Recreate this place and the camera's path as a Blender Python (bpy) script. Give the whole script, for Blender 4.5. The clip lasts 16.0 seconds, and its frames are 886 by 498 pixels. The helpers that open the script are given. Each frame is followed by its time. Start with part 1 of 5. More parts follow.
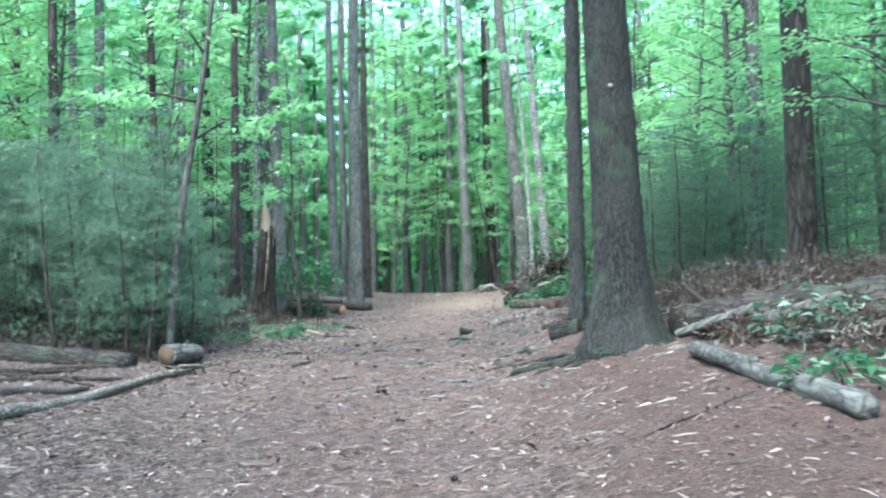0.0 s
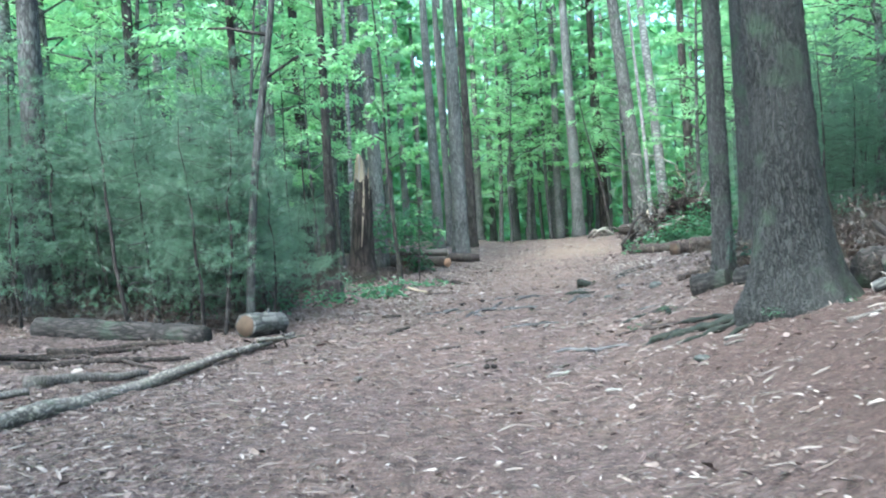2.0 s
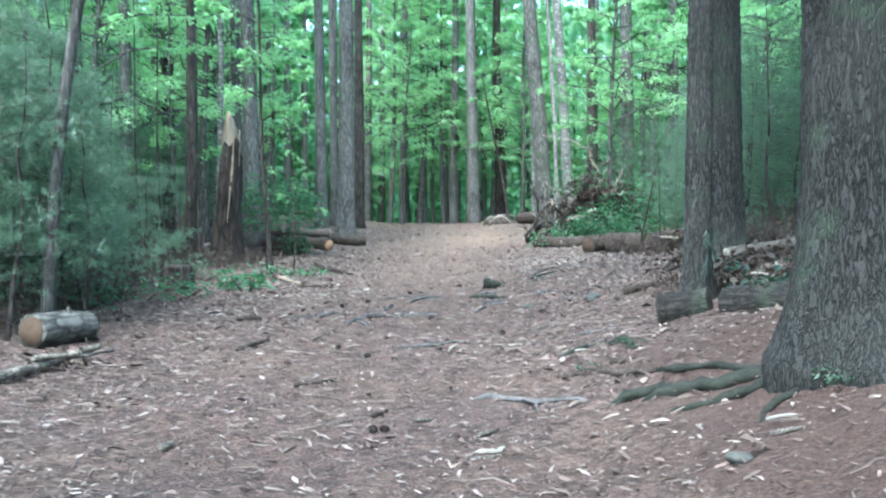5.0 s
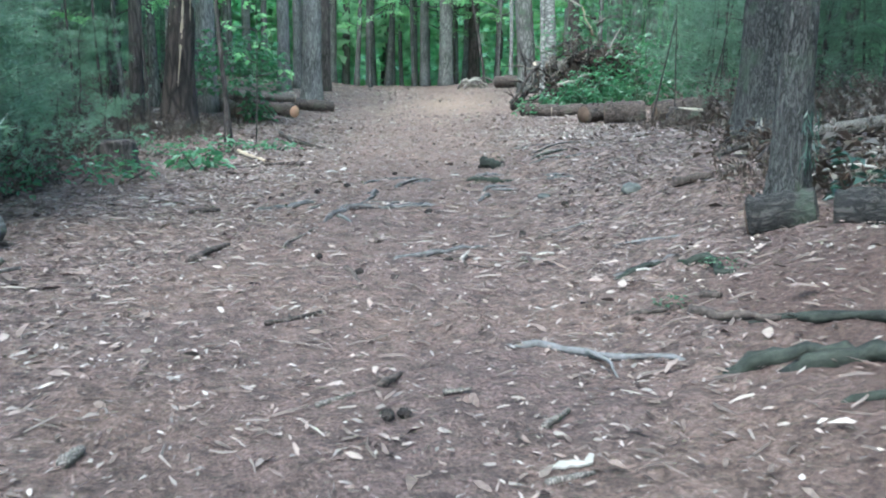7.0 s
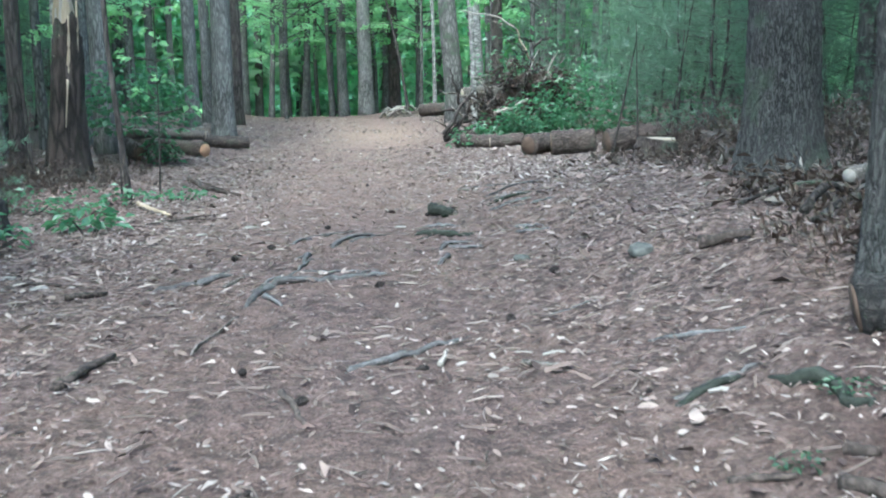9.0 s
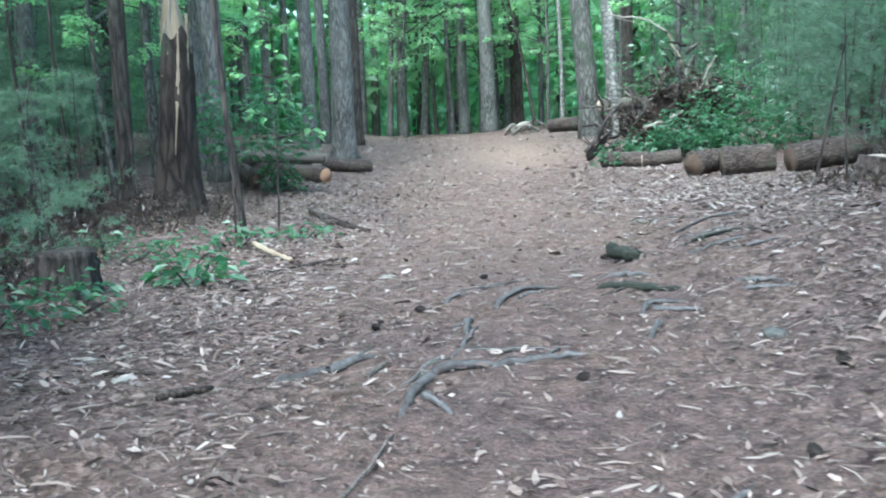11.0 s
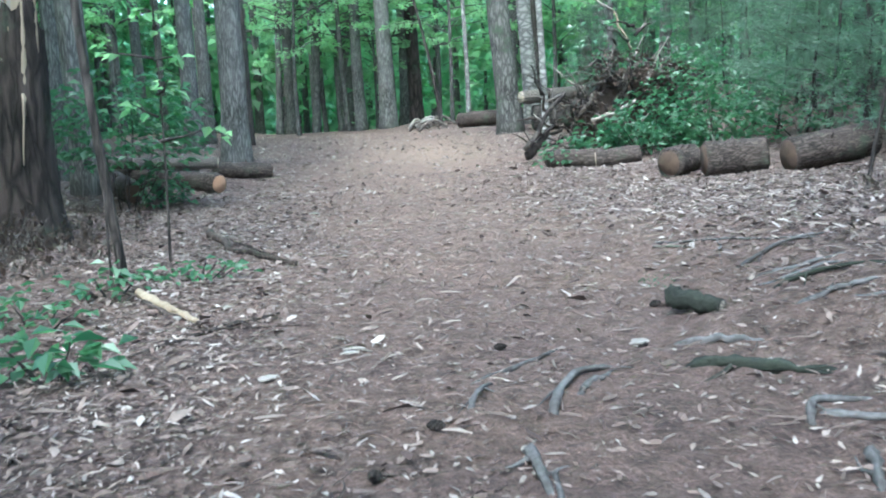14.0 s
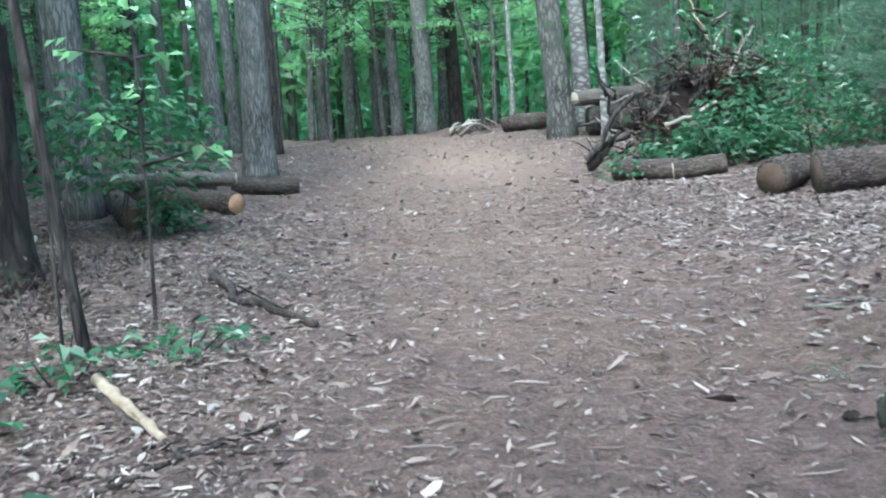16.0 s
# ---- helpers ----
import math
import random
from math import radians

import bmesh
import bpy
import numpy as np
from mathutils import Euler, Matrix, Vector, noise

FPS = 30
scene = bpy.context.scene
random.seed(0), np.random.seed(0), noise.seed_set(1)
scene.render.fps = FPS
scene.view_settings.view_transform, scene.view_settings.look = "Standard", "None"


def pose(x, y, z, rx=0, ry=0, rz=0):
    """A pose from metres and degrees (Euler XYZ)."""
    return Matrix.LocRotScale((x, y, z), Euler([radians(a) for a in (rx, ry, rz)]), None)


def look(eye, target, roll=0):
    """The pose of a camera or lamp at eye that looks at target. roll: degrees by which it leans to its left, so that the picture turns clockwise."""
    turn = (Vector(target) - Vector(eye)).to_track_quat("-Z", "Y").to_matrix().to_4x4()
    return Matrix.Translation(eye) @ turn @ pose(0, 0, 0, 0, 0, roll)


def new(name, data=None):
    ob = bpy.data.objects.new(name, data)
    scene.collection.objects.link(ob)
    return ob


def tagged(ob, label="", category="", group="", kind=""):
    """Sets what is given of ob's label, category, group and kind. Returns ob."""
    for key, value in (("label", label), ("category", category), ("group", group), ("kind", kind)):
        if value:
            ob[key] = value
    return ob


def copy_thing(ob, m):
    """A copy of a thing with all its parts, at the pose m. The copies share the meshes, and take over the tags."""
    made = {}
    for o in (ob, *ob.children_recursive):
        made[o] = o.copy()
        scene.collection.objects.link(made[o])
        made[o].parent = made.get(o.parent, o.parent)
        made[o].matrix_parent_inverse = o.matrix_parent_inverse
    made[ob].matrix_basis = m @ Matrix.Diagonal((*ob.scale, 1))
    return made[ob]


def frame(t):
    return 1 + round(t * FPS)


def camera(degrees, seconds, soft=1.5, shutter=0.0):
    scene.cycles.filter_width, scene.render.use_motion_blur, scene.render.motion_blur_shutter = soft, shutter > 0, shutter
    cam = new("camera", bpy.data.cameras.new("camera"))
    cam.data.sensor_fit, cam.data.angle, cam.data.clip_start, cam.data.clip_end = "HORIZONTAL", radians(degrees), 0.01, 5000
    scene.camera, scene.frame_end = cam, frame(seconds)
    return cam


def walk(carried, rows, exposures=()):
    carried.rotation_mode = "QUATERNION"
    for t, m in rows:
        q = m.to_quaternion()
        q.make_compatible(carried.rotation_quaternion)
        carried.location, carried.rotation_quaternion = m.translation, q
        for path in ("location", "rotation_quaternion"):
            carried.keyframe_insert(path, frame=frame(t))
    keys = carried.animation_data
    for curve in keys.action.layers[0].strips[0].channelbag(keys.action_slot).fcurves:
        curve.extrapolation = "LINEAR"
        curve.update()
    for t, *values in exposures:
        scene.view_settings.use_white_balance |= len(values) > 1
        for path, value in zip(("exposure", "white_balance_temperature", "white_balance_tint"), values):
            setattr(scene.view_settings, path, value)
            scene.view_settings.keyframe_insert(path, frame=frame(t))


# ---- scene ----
# ---- camera and walk ----
cam = camera(48.0, 16.0, soft=2.0, shutter=0.35)
# seconds, x, y, z, yaw, pitch, roll
ROWS = [
    (0.0, 0.000, 0.000, 1.458, 0.65, 1.02, 0.83),
    (0.5, 0.031, 0.537, 1.482, 3.88, -0.26, 0.26),
    (1.0, 0.014, 1.101, 1.509, 3.75, -1.39, 3.53),
    (1.5, -0.035, 1.651, 1.474, 2.75, -2.59, 3.76),
    (2.0, -0.124, 2.180, 1.470, 6.79, -1.81, 3.27),
    (2.5, -0.222, 2.675, 1.470, 7.41, -0.73, 3.56),
    (3.0, -0.264, 3.182, 1.482, 11.10, 0.31, 1.61),
    (3.5, -0.336, 3.743, 1.458, 9.75, -0.14, 3.08),
    (4.0, -0.411, 4.428, 1.430, 3.12, -1.23, 3.24),
    (4.5, -0.390, 5.041, 1.441, 2.04, -1.00, 0.05),
    (5.0, -0.452, 5.574, 1.479, 0.31, -3.18, -0.19),
    (7.5, -0.860, 8.304, 1.505, -2.52, -11.51, -0.22),
    (8.0, -0.855, 8.873, 1.489, -6.44, -11.56, 3.09),
    (8.5, -0.957, 9.379, 1.490, -5.65, -9.96, 1.70),
    (9.0, -1.031, 9.843, 1.529, -6.81, -9.62, 0.58),
    (9.5, -0.991, 10.414, 1.556, -4.29, -7.87, -0.61),
    (12.0, -1.764, 12.945, 1.470, 0.50, -8.98, 3.21),
    (12.5, -1.884, 13.386, 1.456, -0.36, -8.79, 3.57),
    (13.0, -2.000, 13.914, 1.489, -6.46, -12.30, 2.09),
    (13.5, -1.974, 14.429, 1.493, -7.62, -10.77, 2.07),
    (14.0, -2.005, 14.996, 1.452, -7.63, -9.13, 2.66),
    (14.5, -1.969, 15.520, 1.466, -8.75, -9.09, 4.44),
    (15.0, -1.882, 16.098, 1.499, -6.28, -8.67, 1.95),
    (15.5, -1.923, 16.659, 1.476, -6.69, -9.79, 2.93),
    (16.0, -1.912, 17.174, 1.478, -5.60, -8.96, 3.40),
]
EXPOSURE = 3.04
walk(cam, [(t, pose(x, y, z, 90 + pitch, roll, yaw)) for t, x, y, z, yaw, pitch, roll in ROWS],
     [(0.0, EXPOSURE + 0.32, 5230, -2), (4.0, EXPOSURE + 0.36, 5200, -2), (7.5, EXPOSURE + 0.18, 5150, -2), (9.5, EXPOSURE + 0.20, 5150, -2), (12.0, EXPOSURE + 0.34, 5100, -2), (13.5, EXPOSURE + 0.28, 5100, -2), (16.0, EXPOSURE + 0.16, 5060, -2)])

# ---- sky and sun ----
world = bpy.data.worlds.new("sky")
scene.world = world
world.use_nodes = True
wn = world.node_tree
sky = wn.nodes.new("ShaderNodeTexSky")
sky.sky_type, sky.sun_disc = "NISHITA", False
sky.sun_elevation, sky.sun_rotation = radians(58), radians(205)
sky.air_density, sky.dust_density = 1.0, 4.0
wn.links.new(sky.outputs[0], wn.nodes["Background"].inputs["Color"])
wn.nodes["Background"].inputs["Strength"].default_value = 0.12
sun = new("sun", bpy.data.lights.new("sun", "SUN"))
sun.data.energy, sun.data.angle, sun.data.color = 0.7, radians(30), (1.0, 0.96, 0.9)
sun.matrix_world = look((20 * math.sin(radians(205)), 20 * math.cos(radians(205)), 32), (0, 0, 0))


# ---- materials ----
def material(name, rough=0.9):
    m = bpy.data.materials.new(name)
    m.use_nodes = True
    t = m.node_tree
    b = t.nodes["Principled BSDF"]
    b.inputs["Roughness"].default_value = rough
    b.inputs["Specular IOR Level"].default_value = 0.25
    return m, t, b


def node(t, kind, ins=None, **props):
    n = t.nodes.new(kind)
    for k, v in props.items():
        setattr(n, k, v)
    for k, v in (ins or {}).items():
        if isinstance(v, bpy.types.NodeSocket):
            t.links.new(v, n.inputs[k])
        else:
            n.inputs[k].default_value = v
    return n


def coords(t, scale=(1, 1, 1)):
    c = node(t, "ShaderNodeTexCoord")
    m = node(t, "ShaderNodeMapping", {"Vector": c.outputs["Object"], "Scale": scale})
    return m.outputs[0]


def ramp(t, fac, stops):
    r = node(t, "ShaderNodeValToRGB", {"Fac": fac})
    e = r.color_ramp.elements
    while len(e) < len(stops):
        e.new(0.5)
    for k, (p, c) in enumerate(stops):
        e[k].position, e[k].color = p, (*c, 1)
    return r.outputs[0]


def blend(t, fac, a, b, mode="MIX"):
    n = node(t, "ShaderNodeMix", data_type="RGBA", blend_type=mode)
    for i, v in ((0, fac), (6, a), (7, b)):
        if isinstance(v, bpy.types.NodeSocket):
            t.links.new(v, n.inputs[i])
        else:
            n.inputs[i].default_value = v if i == 0 else (*v, 1)
    return n.outputs[2]


def bump(t, b, height, strength, distance):
    n = node(t, "ShaderNodeBump", {"Height": height, "Strength": strength, "Distance": distance})
    t.links.new(n.outputs[0], b.inputs["Normal"])


def bark(name, dark, light, moss=0.0, scale=9.0, depth=0.02, stretch=0.22, furrow=0.30, ridge=0.32):
    m, t, b = material(name, 0.95)
    v = coords(t, (1, 1, stretch))
    warp = node(t, "ShaderNodeTexNoise", {"Vector": v, "Scale": scale * 0.6, "Detail": 4.0})
    vw = node(t, "ShaderNodeMix", data_type="VECTOR")
    vw.inputs[0].default_value = 0.17
    t.links.new(v, vw.inputs[4])
    t.links.new(warp.outputs["Color"], vw.inputs[5])
    cell = node(t, "ShaderNodeTexVoronoi", {"Vector": vw.outputs[1], "Scale": scale}, feature="DISTANCE_TO_EDGE")
    grain = node(t, "ShaderNodeTexNoise", {"Vector": v, "Scale": scale * 5, "Detail": 6.0, "Roughness": 0.7})
    big = node(t, "ShaderNodeTexNoise", {"Vector": coords(t), "Scale": 1.3, "Detail": 3.0})
    plate = ramp(t, cell.outputs["Distance"], [(0.02, (0, 0, 0)), (furrow, (1, 1, 1))])
    tone = blend(t, grain.outputs["Fac"], dark, light)
    tone = blend(t, plate, tuple(c * ridge for c in dark), tone)
    stain = ramp(t, big.outputs["Fac"], [(0.35, (0, 0, 0)), (0.7, (1, 1, 1))])
    tone = blend(t, 0.35, tone, blend(t, stain, tone, light))
    if moss:
        g = node(t, "ShaderNodeTexNoise", {"Vector": coords(t), "Scale": 2.4, "Detail": 5.0})
        mk = ramp(t, g.outputs["Fac"], [(0.62 - moss * 0.25, (0, 0, 0)), (0.74 - moss * 0.2, (1, 1, 1))])
        tone = blend(t, mk, tone, (0.048, 0.064, 0.042))
    t.links.new(tone, b.inputs["Base Color"])
    h = node(t, "ShaderNodeMath", {0: plate, 1: grain.outputs["Fac"]}, operation="ADD")
    bump(t, b, h.outputs[0], 0.8, depth)
    return m


def leafy(name, low, high, through_low, through_high, share=0.5):
    """Leaf: scatter on the face and light that comes through, varied leaf by leaf."""
    m = bpy.data.materials.new(name)
    m.use_nodes = True
    t = m.node_tree
    t.nodes.remove(t.nodes["Principled BSDF"])
    geo = node(t, "ShaderNodeNewGeometry")
    info = node(t, "ShaderNodeObjectInfo")
    spread = node(t, "ShaderNodeMath", {0: geo.outputs["Random Per Island"], 1: 0.75}, operation="MULTIPLY")
    mixf = node(t, "ShaderNodeMath", {0: info.outputs["Random"], 1: 0.25, 2: spread.outputs[0]}, operation="MULTIPLY_ADD")
    d = node(t, "ShaderNodeBsdfDiffuse", {"Color": blend(t, mixf.outputs[0], low, high)})
    tr = node(t, "ShaderNodeBsdfTranslucent", {"Color": blend(t, mixf.outputs[0], through_low, through_high)})
    g = node(t, "ShaderNodeBsdfGlossy", {"Roughness": 0.45, "Color": (0.8, 0.85, 0.8, 1)})
    a = node(t, "ShaderNodeMixShader", {0: share, 1: d.outputs[0], 2: tr.outputs[0]})
    c = node(t, "ShaderNodeMixShader", {0: 0.05, 1: a.outputs[0], 2: g.outputs[0]})
    t.links.new(c.outputs[0], t.nodes["Material Output"].inputs[0])
    return m


def plain(name, dark, light, scale=20.0, rough=0.9, stretch=(1, 1, 1), relief=0.004, island=False):
    m, t, b = material(name, rough)
    v = coords(t, stretch)
    n = node(t, "ShaderNodeTexNoise", {"Vector": v, "Scale": scale, "Detail": 6.0, "Roughness": 0.65})
    w = node(t, "ShaderNodeTexNoise", {"Vector": v, "Scale": scale * 0.13, "Detail": 2.0})
    f = node(t, "ShaderNodeMath", {0: n.outputs["Fac"], 1: w.outputs["Fac"]}, operation="ADD")
    f = node(t, "ShaderNodeMath", {0: f.outputs[0], 1: 0.5}, operation="MULTIPLY").outputs[0]
    c = ramp(t, f, [(0.35, dark), (0.65, light)])
    if island:
        geo = node(t, "ShaderNodeNewGeometry")
        c = blend(t, 0.8, c, ramp(t, geo.outputs["Random Per Island"], island))
    t.links.new(c, b.inputs["Base Color"])
    bump(t, b, n.outputs["Fac"], 0.6, relief)
    return m


def ground_material():
    m, t, b = material("forest_floor", 0.9)
    v = coords(t)
    worn = node(t, "ShaderNodeAttribute", attribute_name="worn").outputs["Fac"]
    fine = node(t, "ShaderNodeTexNoise", {"Vector": v, "Scale": 55.0, "Detail": 8.0, "Roughness": 0.75})
    mid = node(t, "ShaderNodeTexNoise", {"Vector": v, "Scale": 7.0, "Detail": 5.0, "Roughness": 0.6})
    broad = node(t, "ShaderNodeTexNoise", {"Vector": v, "Scale": 0.7, "Detail": 3.0})
    chips = node(t, "ShaderNodeTexVoronoi", {"Vector": v, "Scale": 26.0, "Randomness": 1.0})
    needles = ramp(t, fine.outputs["Fac"], [(0.32, (0.028, 0.020, 0.017)), (0.50, (0.098, 0.070, 0.061)), (0.72, (0.205, 0.155, 0.138))])
    litter = ramp(t, chips.outputs["Color"], [(0.15, (0.024, 0.017, 0.015)), (0.5, (0.092, 0.067, 0.058)), (0.8, (0.215, 0.172, 0.154))])
    litter = blend(t, 0.45, litter, needles)
    soil = blend(t, worn, litter, needles)
    patch = ramp(t, mid.outputs["Fac"], [(0.36, (0.60, 0.565, 0.55)), (0.60, (1.20, 1.145, 1.12))])
    soil = blend(t, 1.0, soil, patch, "MULTIPLY")
    wide = ramp(t, broad.outputs["Fac"], [(0.35, (0.86, 0.84, 0.86)), (0.65, (1.06, 1.02, 0.96))])
    soil = blend(t, 1.0, soil, wide, "MULTIPLY")
    bed = node(t, "ShaderNodeAttribute", attribute_name="needle_bed").outputs["Fac"]
    soil = blend(t, bed, soil, ramp(t, fine.outputs["Fac"], [(0.32, (0.026, 0.015, 0.012)), (0.52, (0.072, 0.044, 0.035)), (0.74, (0.135, 0.088, 0.072))]))
    # sandy tan, lightened also for the light pooled on the far path
    sand_light = node(t, "ShaderNodeAttribute", attribute_name="sand_light").outputs["Fac"]
    soil = blend(t, sand_light, soil, blend(t, fine.outputs["Fac"], (0.175, 0.118, 0.088), (0.30, 0.215, 0.165)))
    t.links.new(soil, b.inputs["Base Color"])
    h = node(t, "ShaderNodeMath", {0: fine.outputs["Fac"], 1: chips.outputs["Distance"]}, operation="ADD")
    bump(t, b, h.outputs[0], 1.0, 0.03)
    return m


M_GROUND = ground_material()
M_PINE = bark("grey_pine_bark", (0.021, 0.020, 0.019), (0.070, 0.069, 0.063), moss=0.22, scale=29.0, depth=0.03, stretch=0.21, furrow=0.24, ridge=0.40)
# next two: pine bark lightened for farther trunks, haze put into the colour
M_PINE_MIDHAZE = bark("lightly_hazed_pine_bark", (0.034, 0.033, 0.031), (0.105, 0.102, 0.095), moss=0.28, scale=29.0, depth=0.03, stretch=0.21, furrow=0.24, ridge=0.42)
M_PINE_FARHAZE = bark("hazed_pine_bark", (0.095, 0.092, 0.085), (0.240, 0.232, 0.216), scale=22.0, depth=0.012, stretch=0.16)
M_MOSSY = bark("mossy_bark", (0.016, 0.014, 0.013), (0.050, 0.045, 0.040), moss=0.45, scale=22.0, depth=0.010, stretch=0.3)
M_PALE = bark("pale_bark", (0.158, 0.152, 0.140), (0.298, 0.288, 0.270), scale=5.0, depth=0.006, stretch=2.0)
M_SMOOTH = bark("smooth_grey_bark", (0.070, 0.066, 0.060), (0.155, 0.150, 0.138), moss=0.2, scale=14.0, depth=0.004, stretch=0.3)
M_DARKBARK = bark("dark_bark", (0.036, 0.030, 0.027), (0.100, 0.084, 0.074), moss=0.1, scale=12.0)
M_SNAG = bark("rotten_brown_bark", (0.018, 0.014, 0.012), (0.062, 0.048, 0.041), moss=0.1, scale=9.0)
M_LOG = bark("log_bark", (0.037, 0.029, 0.024), (0.124, 0.096, 0.081), moss=0.35, scale=24.0, depth=0.010, stretch=0.3)
M_ROTLOG = bark("rotten_log_bark", (0.022, 0.018, 0.015), (0.077, 0.065, 0.058), moss=0.4, scale=15.0, depth=0.012, stretch=0.3)
M_STICK = bark("weathered_stick", (0.087, 0.072, 0.062), (0.239, 0.210, 0.181), moss=0.15, scale=34.0, depth=0.004, stretch=0.7)
M_BRANCH = bark("bare_branch", (0.120, 0.103, 0.086), (0.300, 0.262, 0.222), moss=0.12, scale=20.0, depth=0.006, stretch=0.5)
M_DARKSTICK = bark("damp_stick", (0.027, 0.020, 0.017), (0.090, 0.069, 0.057), scale=18.0, depth=0.004, stretch=0.8)
M_BLEACHED = plain("bleached_wood", (0.138, 0.119, 0.098), (0.268, 0.246, 0.217), 14.0, stretch=(1, 1, 0.2))
M_TORN = plain("torn_yellow_wood", (0.135, 0.098, 0.062), (0.285, 0.235, 0.172), 18.0, stretch=(1, 1, 0.12), relief=0.012)
M_CUT = plain("sawn_wood", (0.050, 0.032, 0.020), (0.095, 0.064, 0.042), 12.0)
M_CUTTAN = plain("fresh_sawn_wood", (0.230, 0.128, 0.076), (0.360, 0.222, 0.142), 16.0)
M_SCRAP = plain("torn_pale_scrap", (0.13, 0.118, 0.102), (0.29, 0.258, 0.230), 25.0, stretch=(0.2, 1, 1))
M_CUTPALE = plain("pale_sawn_wood", (0.231, 0.187, 0.138), (0.341, 0.292, 0.231), 12.0)
M_CUTDARK = plain("old_sawn_wood", (0.040, 0.026, 0.018), (0.090, 0.060, 0.043), 12.0)
M_ROOT = plain("worn_root", (0.022, 0.018, 0.016), (0.104, 0.099, 0.097), 22.0, relief=0.008)
M_MOSSROOT = plain("mossy_root", (0.006, 0.006, 0.005), (0.030, 0.034, 0.025), 30.0, relief=0.03)
M_SOIL = plain("root_soil", (0.016, 0.011, 0.008), (0.072, 0.049, 0.036), 9.0, relief=0.03)
M_MOSS = plain("moss", (0.014, 0.022, 0.010), (0.039, 0.055, 0.025), 60.0, relief=0.01)
M_ROCK = plain("mossy_stone", (0.028, 0.029, 0.025), (0.105, 0.105, 0.095), 14.0, relief=0.01)
M_BEECH = leafy("beech_leaf", (0.062, 0.135, 0.058), (0.115, 0.21, 0.088), (0.27, 0.54, 0.23), (0.51, 0.78, 0.37), 0.66)
M_BROAD = leafy("sapling_leaf", (0.022, 0.064, 0.032), (0.054, 0.115, 0.054), (0.060, 0.190, 0.078), (0.130, 0.300, 0.120), 0.45)
M_NEEDLE = leafy("pine_needle", (0.054, 0.096, 0.063), (0.098, 0.148, 0.094), (0.135, 0.250, 0.145), (0.230, 0.352, 0.212), 0.48)
M_CANOPY = leafy("canopy_leaf", (0.066, 0.135, 0.068), (0.120, 0.205, 0.100), (0.29, 0.57, 0.28), (0.54, 0.81, 0.46), 0.68)
M_FERN = leafy("fern_frond", (0.010, 0.028, 0.020), (0.024, 0.048, 0.034), (0.016, 0.046, 0.028), (0.034, 0.075, 0.045), 0.35)
M_MOSSLEAF = leafy("moss_leaf", (0.016, 0.044, 0.022), (0.034, 0.074, 0.034), (0.026, 0.074, 0.032), (0.052, 0.120, 0.052), 0.35)
M_DEAD = leafy("dead_fern", (0.027, 0.016, 0.012), (0.071, 0.046, 0.034), (0.033, 0.019, 0.011), (0.060, 0.038, 0.025), 0.25)
LITTER_TONES = [(0.0, (0.014, 0.009, 0.008)), (0.3, (0.046, 0.030, 0.026)), (0.62, (0.125, 0.092, 0.080)), (0.88, (0.200, 0.166, 0.147)), (1.0, (0.262, 0.230, 0.208))]
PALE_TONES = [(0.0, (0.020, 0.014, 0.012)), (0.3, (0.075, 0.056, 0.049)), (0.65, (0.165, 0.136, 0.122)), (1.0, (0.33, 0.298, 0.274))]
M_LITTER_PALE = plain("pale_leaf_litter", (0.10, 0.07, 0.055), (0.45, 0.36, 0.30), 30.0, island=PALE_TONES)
M_LITTER = plain("leaf_litter", (0.10, 0.07, 0.055), (0.45, 0.36, 0.30), 30.0, island=LITTER_TONES)
M_BROWNLEAF = plain("brown_leaf_litter", (0.10, 0.07, 0.055), (0.45, 0.36, 0.30), 30.0, island=[(0.0, (0.018, 0.011, 0.009)), (0.45, (0.062, 0.040, 0.033)), (0.8, (0.120, 0.088, 0.075)), (1.0, (0.20, 0.165, 0.147))])
M_BARKBIT = plain("bark_bits", (0.02, 0.014, 0.012), (0.09, 0.062, 0.052), 30.0, island=[(0.0, (0.016, 0.010, 0.009)), (0.7, (0.045, 0.030, 0.026)), (1.0, (0.10, 0.068, 0.057))])
M_SLIVER = plain("wood_slivers", (0.12, 0.10, 0.085), (0.30, 0.265, 0.235), 30.0, island=[(0.0, (0.09, 0.070, 0.060)), (0.6, (0.135, 0.112, 0.099)), (1.0, (0.205, 0.178, 0.160))])
M_TWIG = plain("twig_litter", (0.07, 0.05, 0.04), (0.30, 0.24, 0.20), 30.0, island=[(0.0, (0.025, 0.018, 0.016)), (0.7, (0.075, 0.056, 0.049)), (1.0, (0.20, 0.17, 0.15))])


# ---- mesh helpers ----
def smoothstep(a, b, x):
    u = np.clip((np.asarray(x, float) - a) / (b - a), 0, 1)
    return u * u * (3 - 2 * u)


def wave(x, y, k):
    """Cheap smooth relief, a sum of crossed sines."""
    return (np.sin(1.7 * k * x + 0.6 * k * y + 1.1) * np.sin(1.3 * k * y - 0.5 * k * x + 0.4)
            + 0.5 * np.sin(3.1 * k * x - 2.2 * k * y + 2.0) * np.sin(2.6 * k * y + 1.4 * k * x))


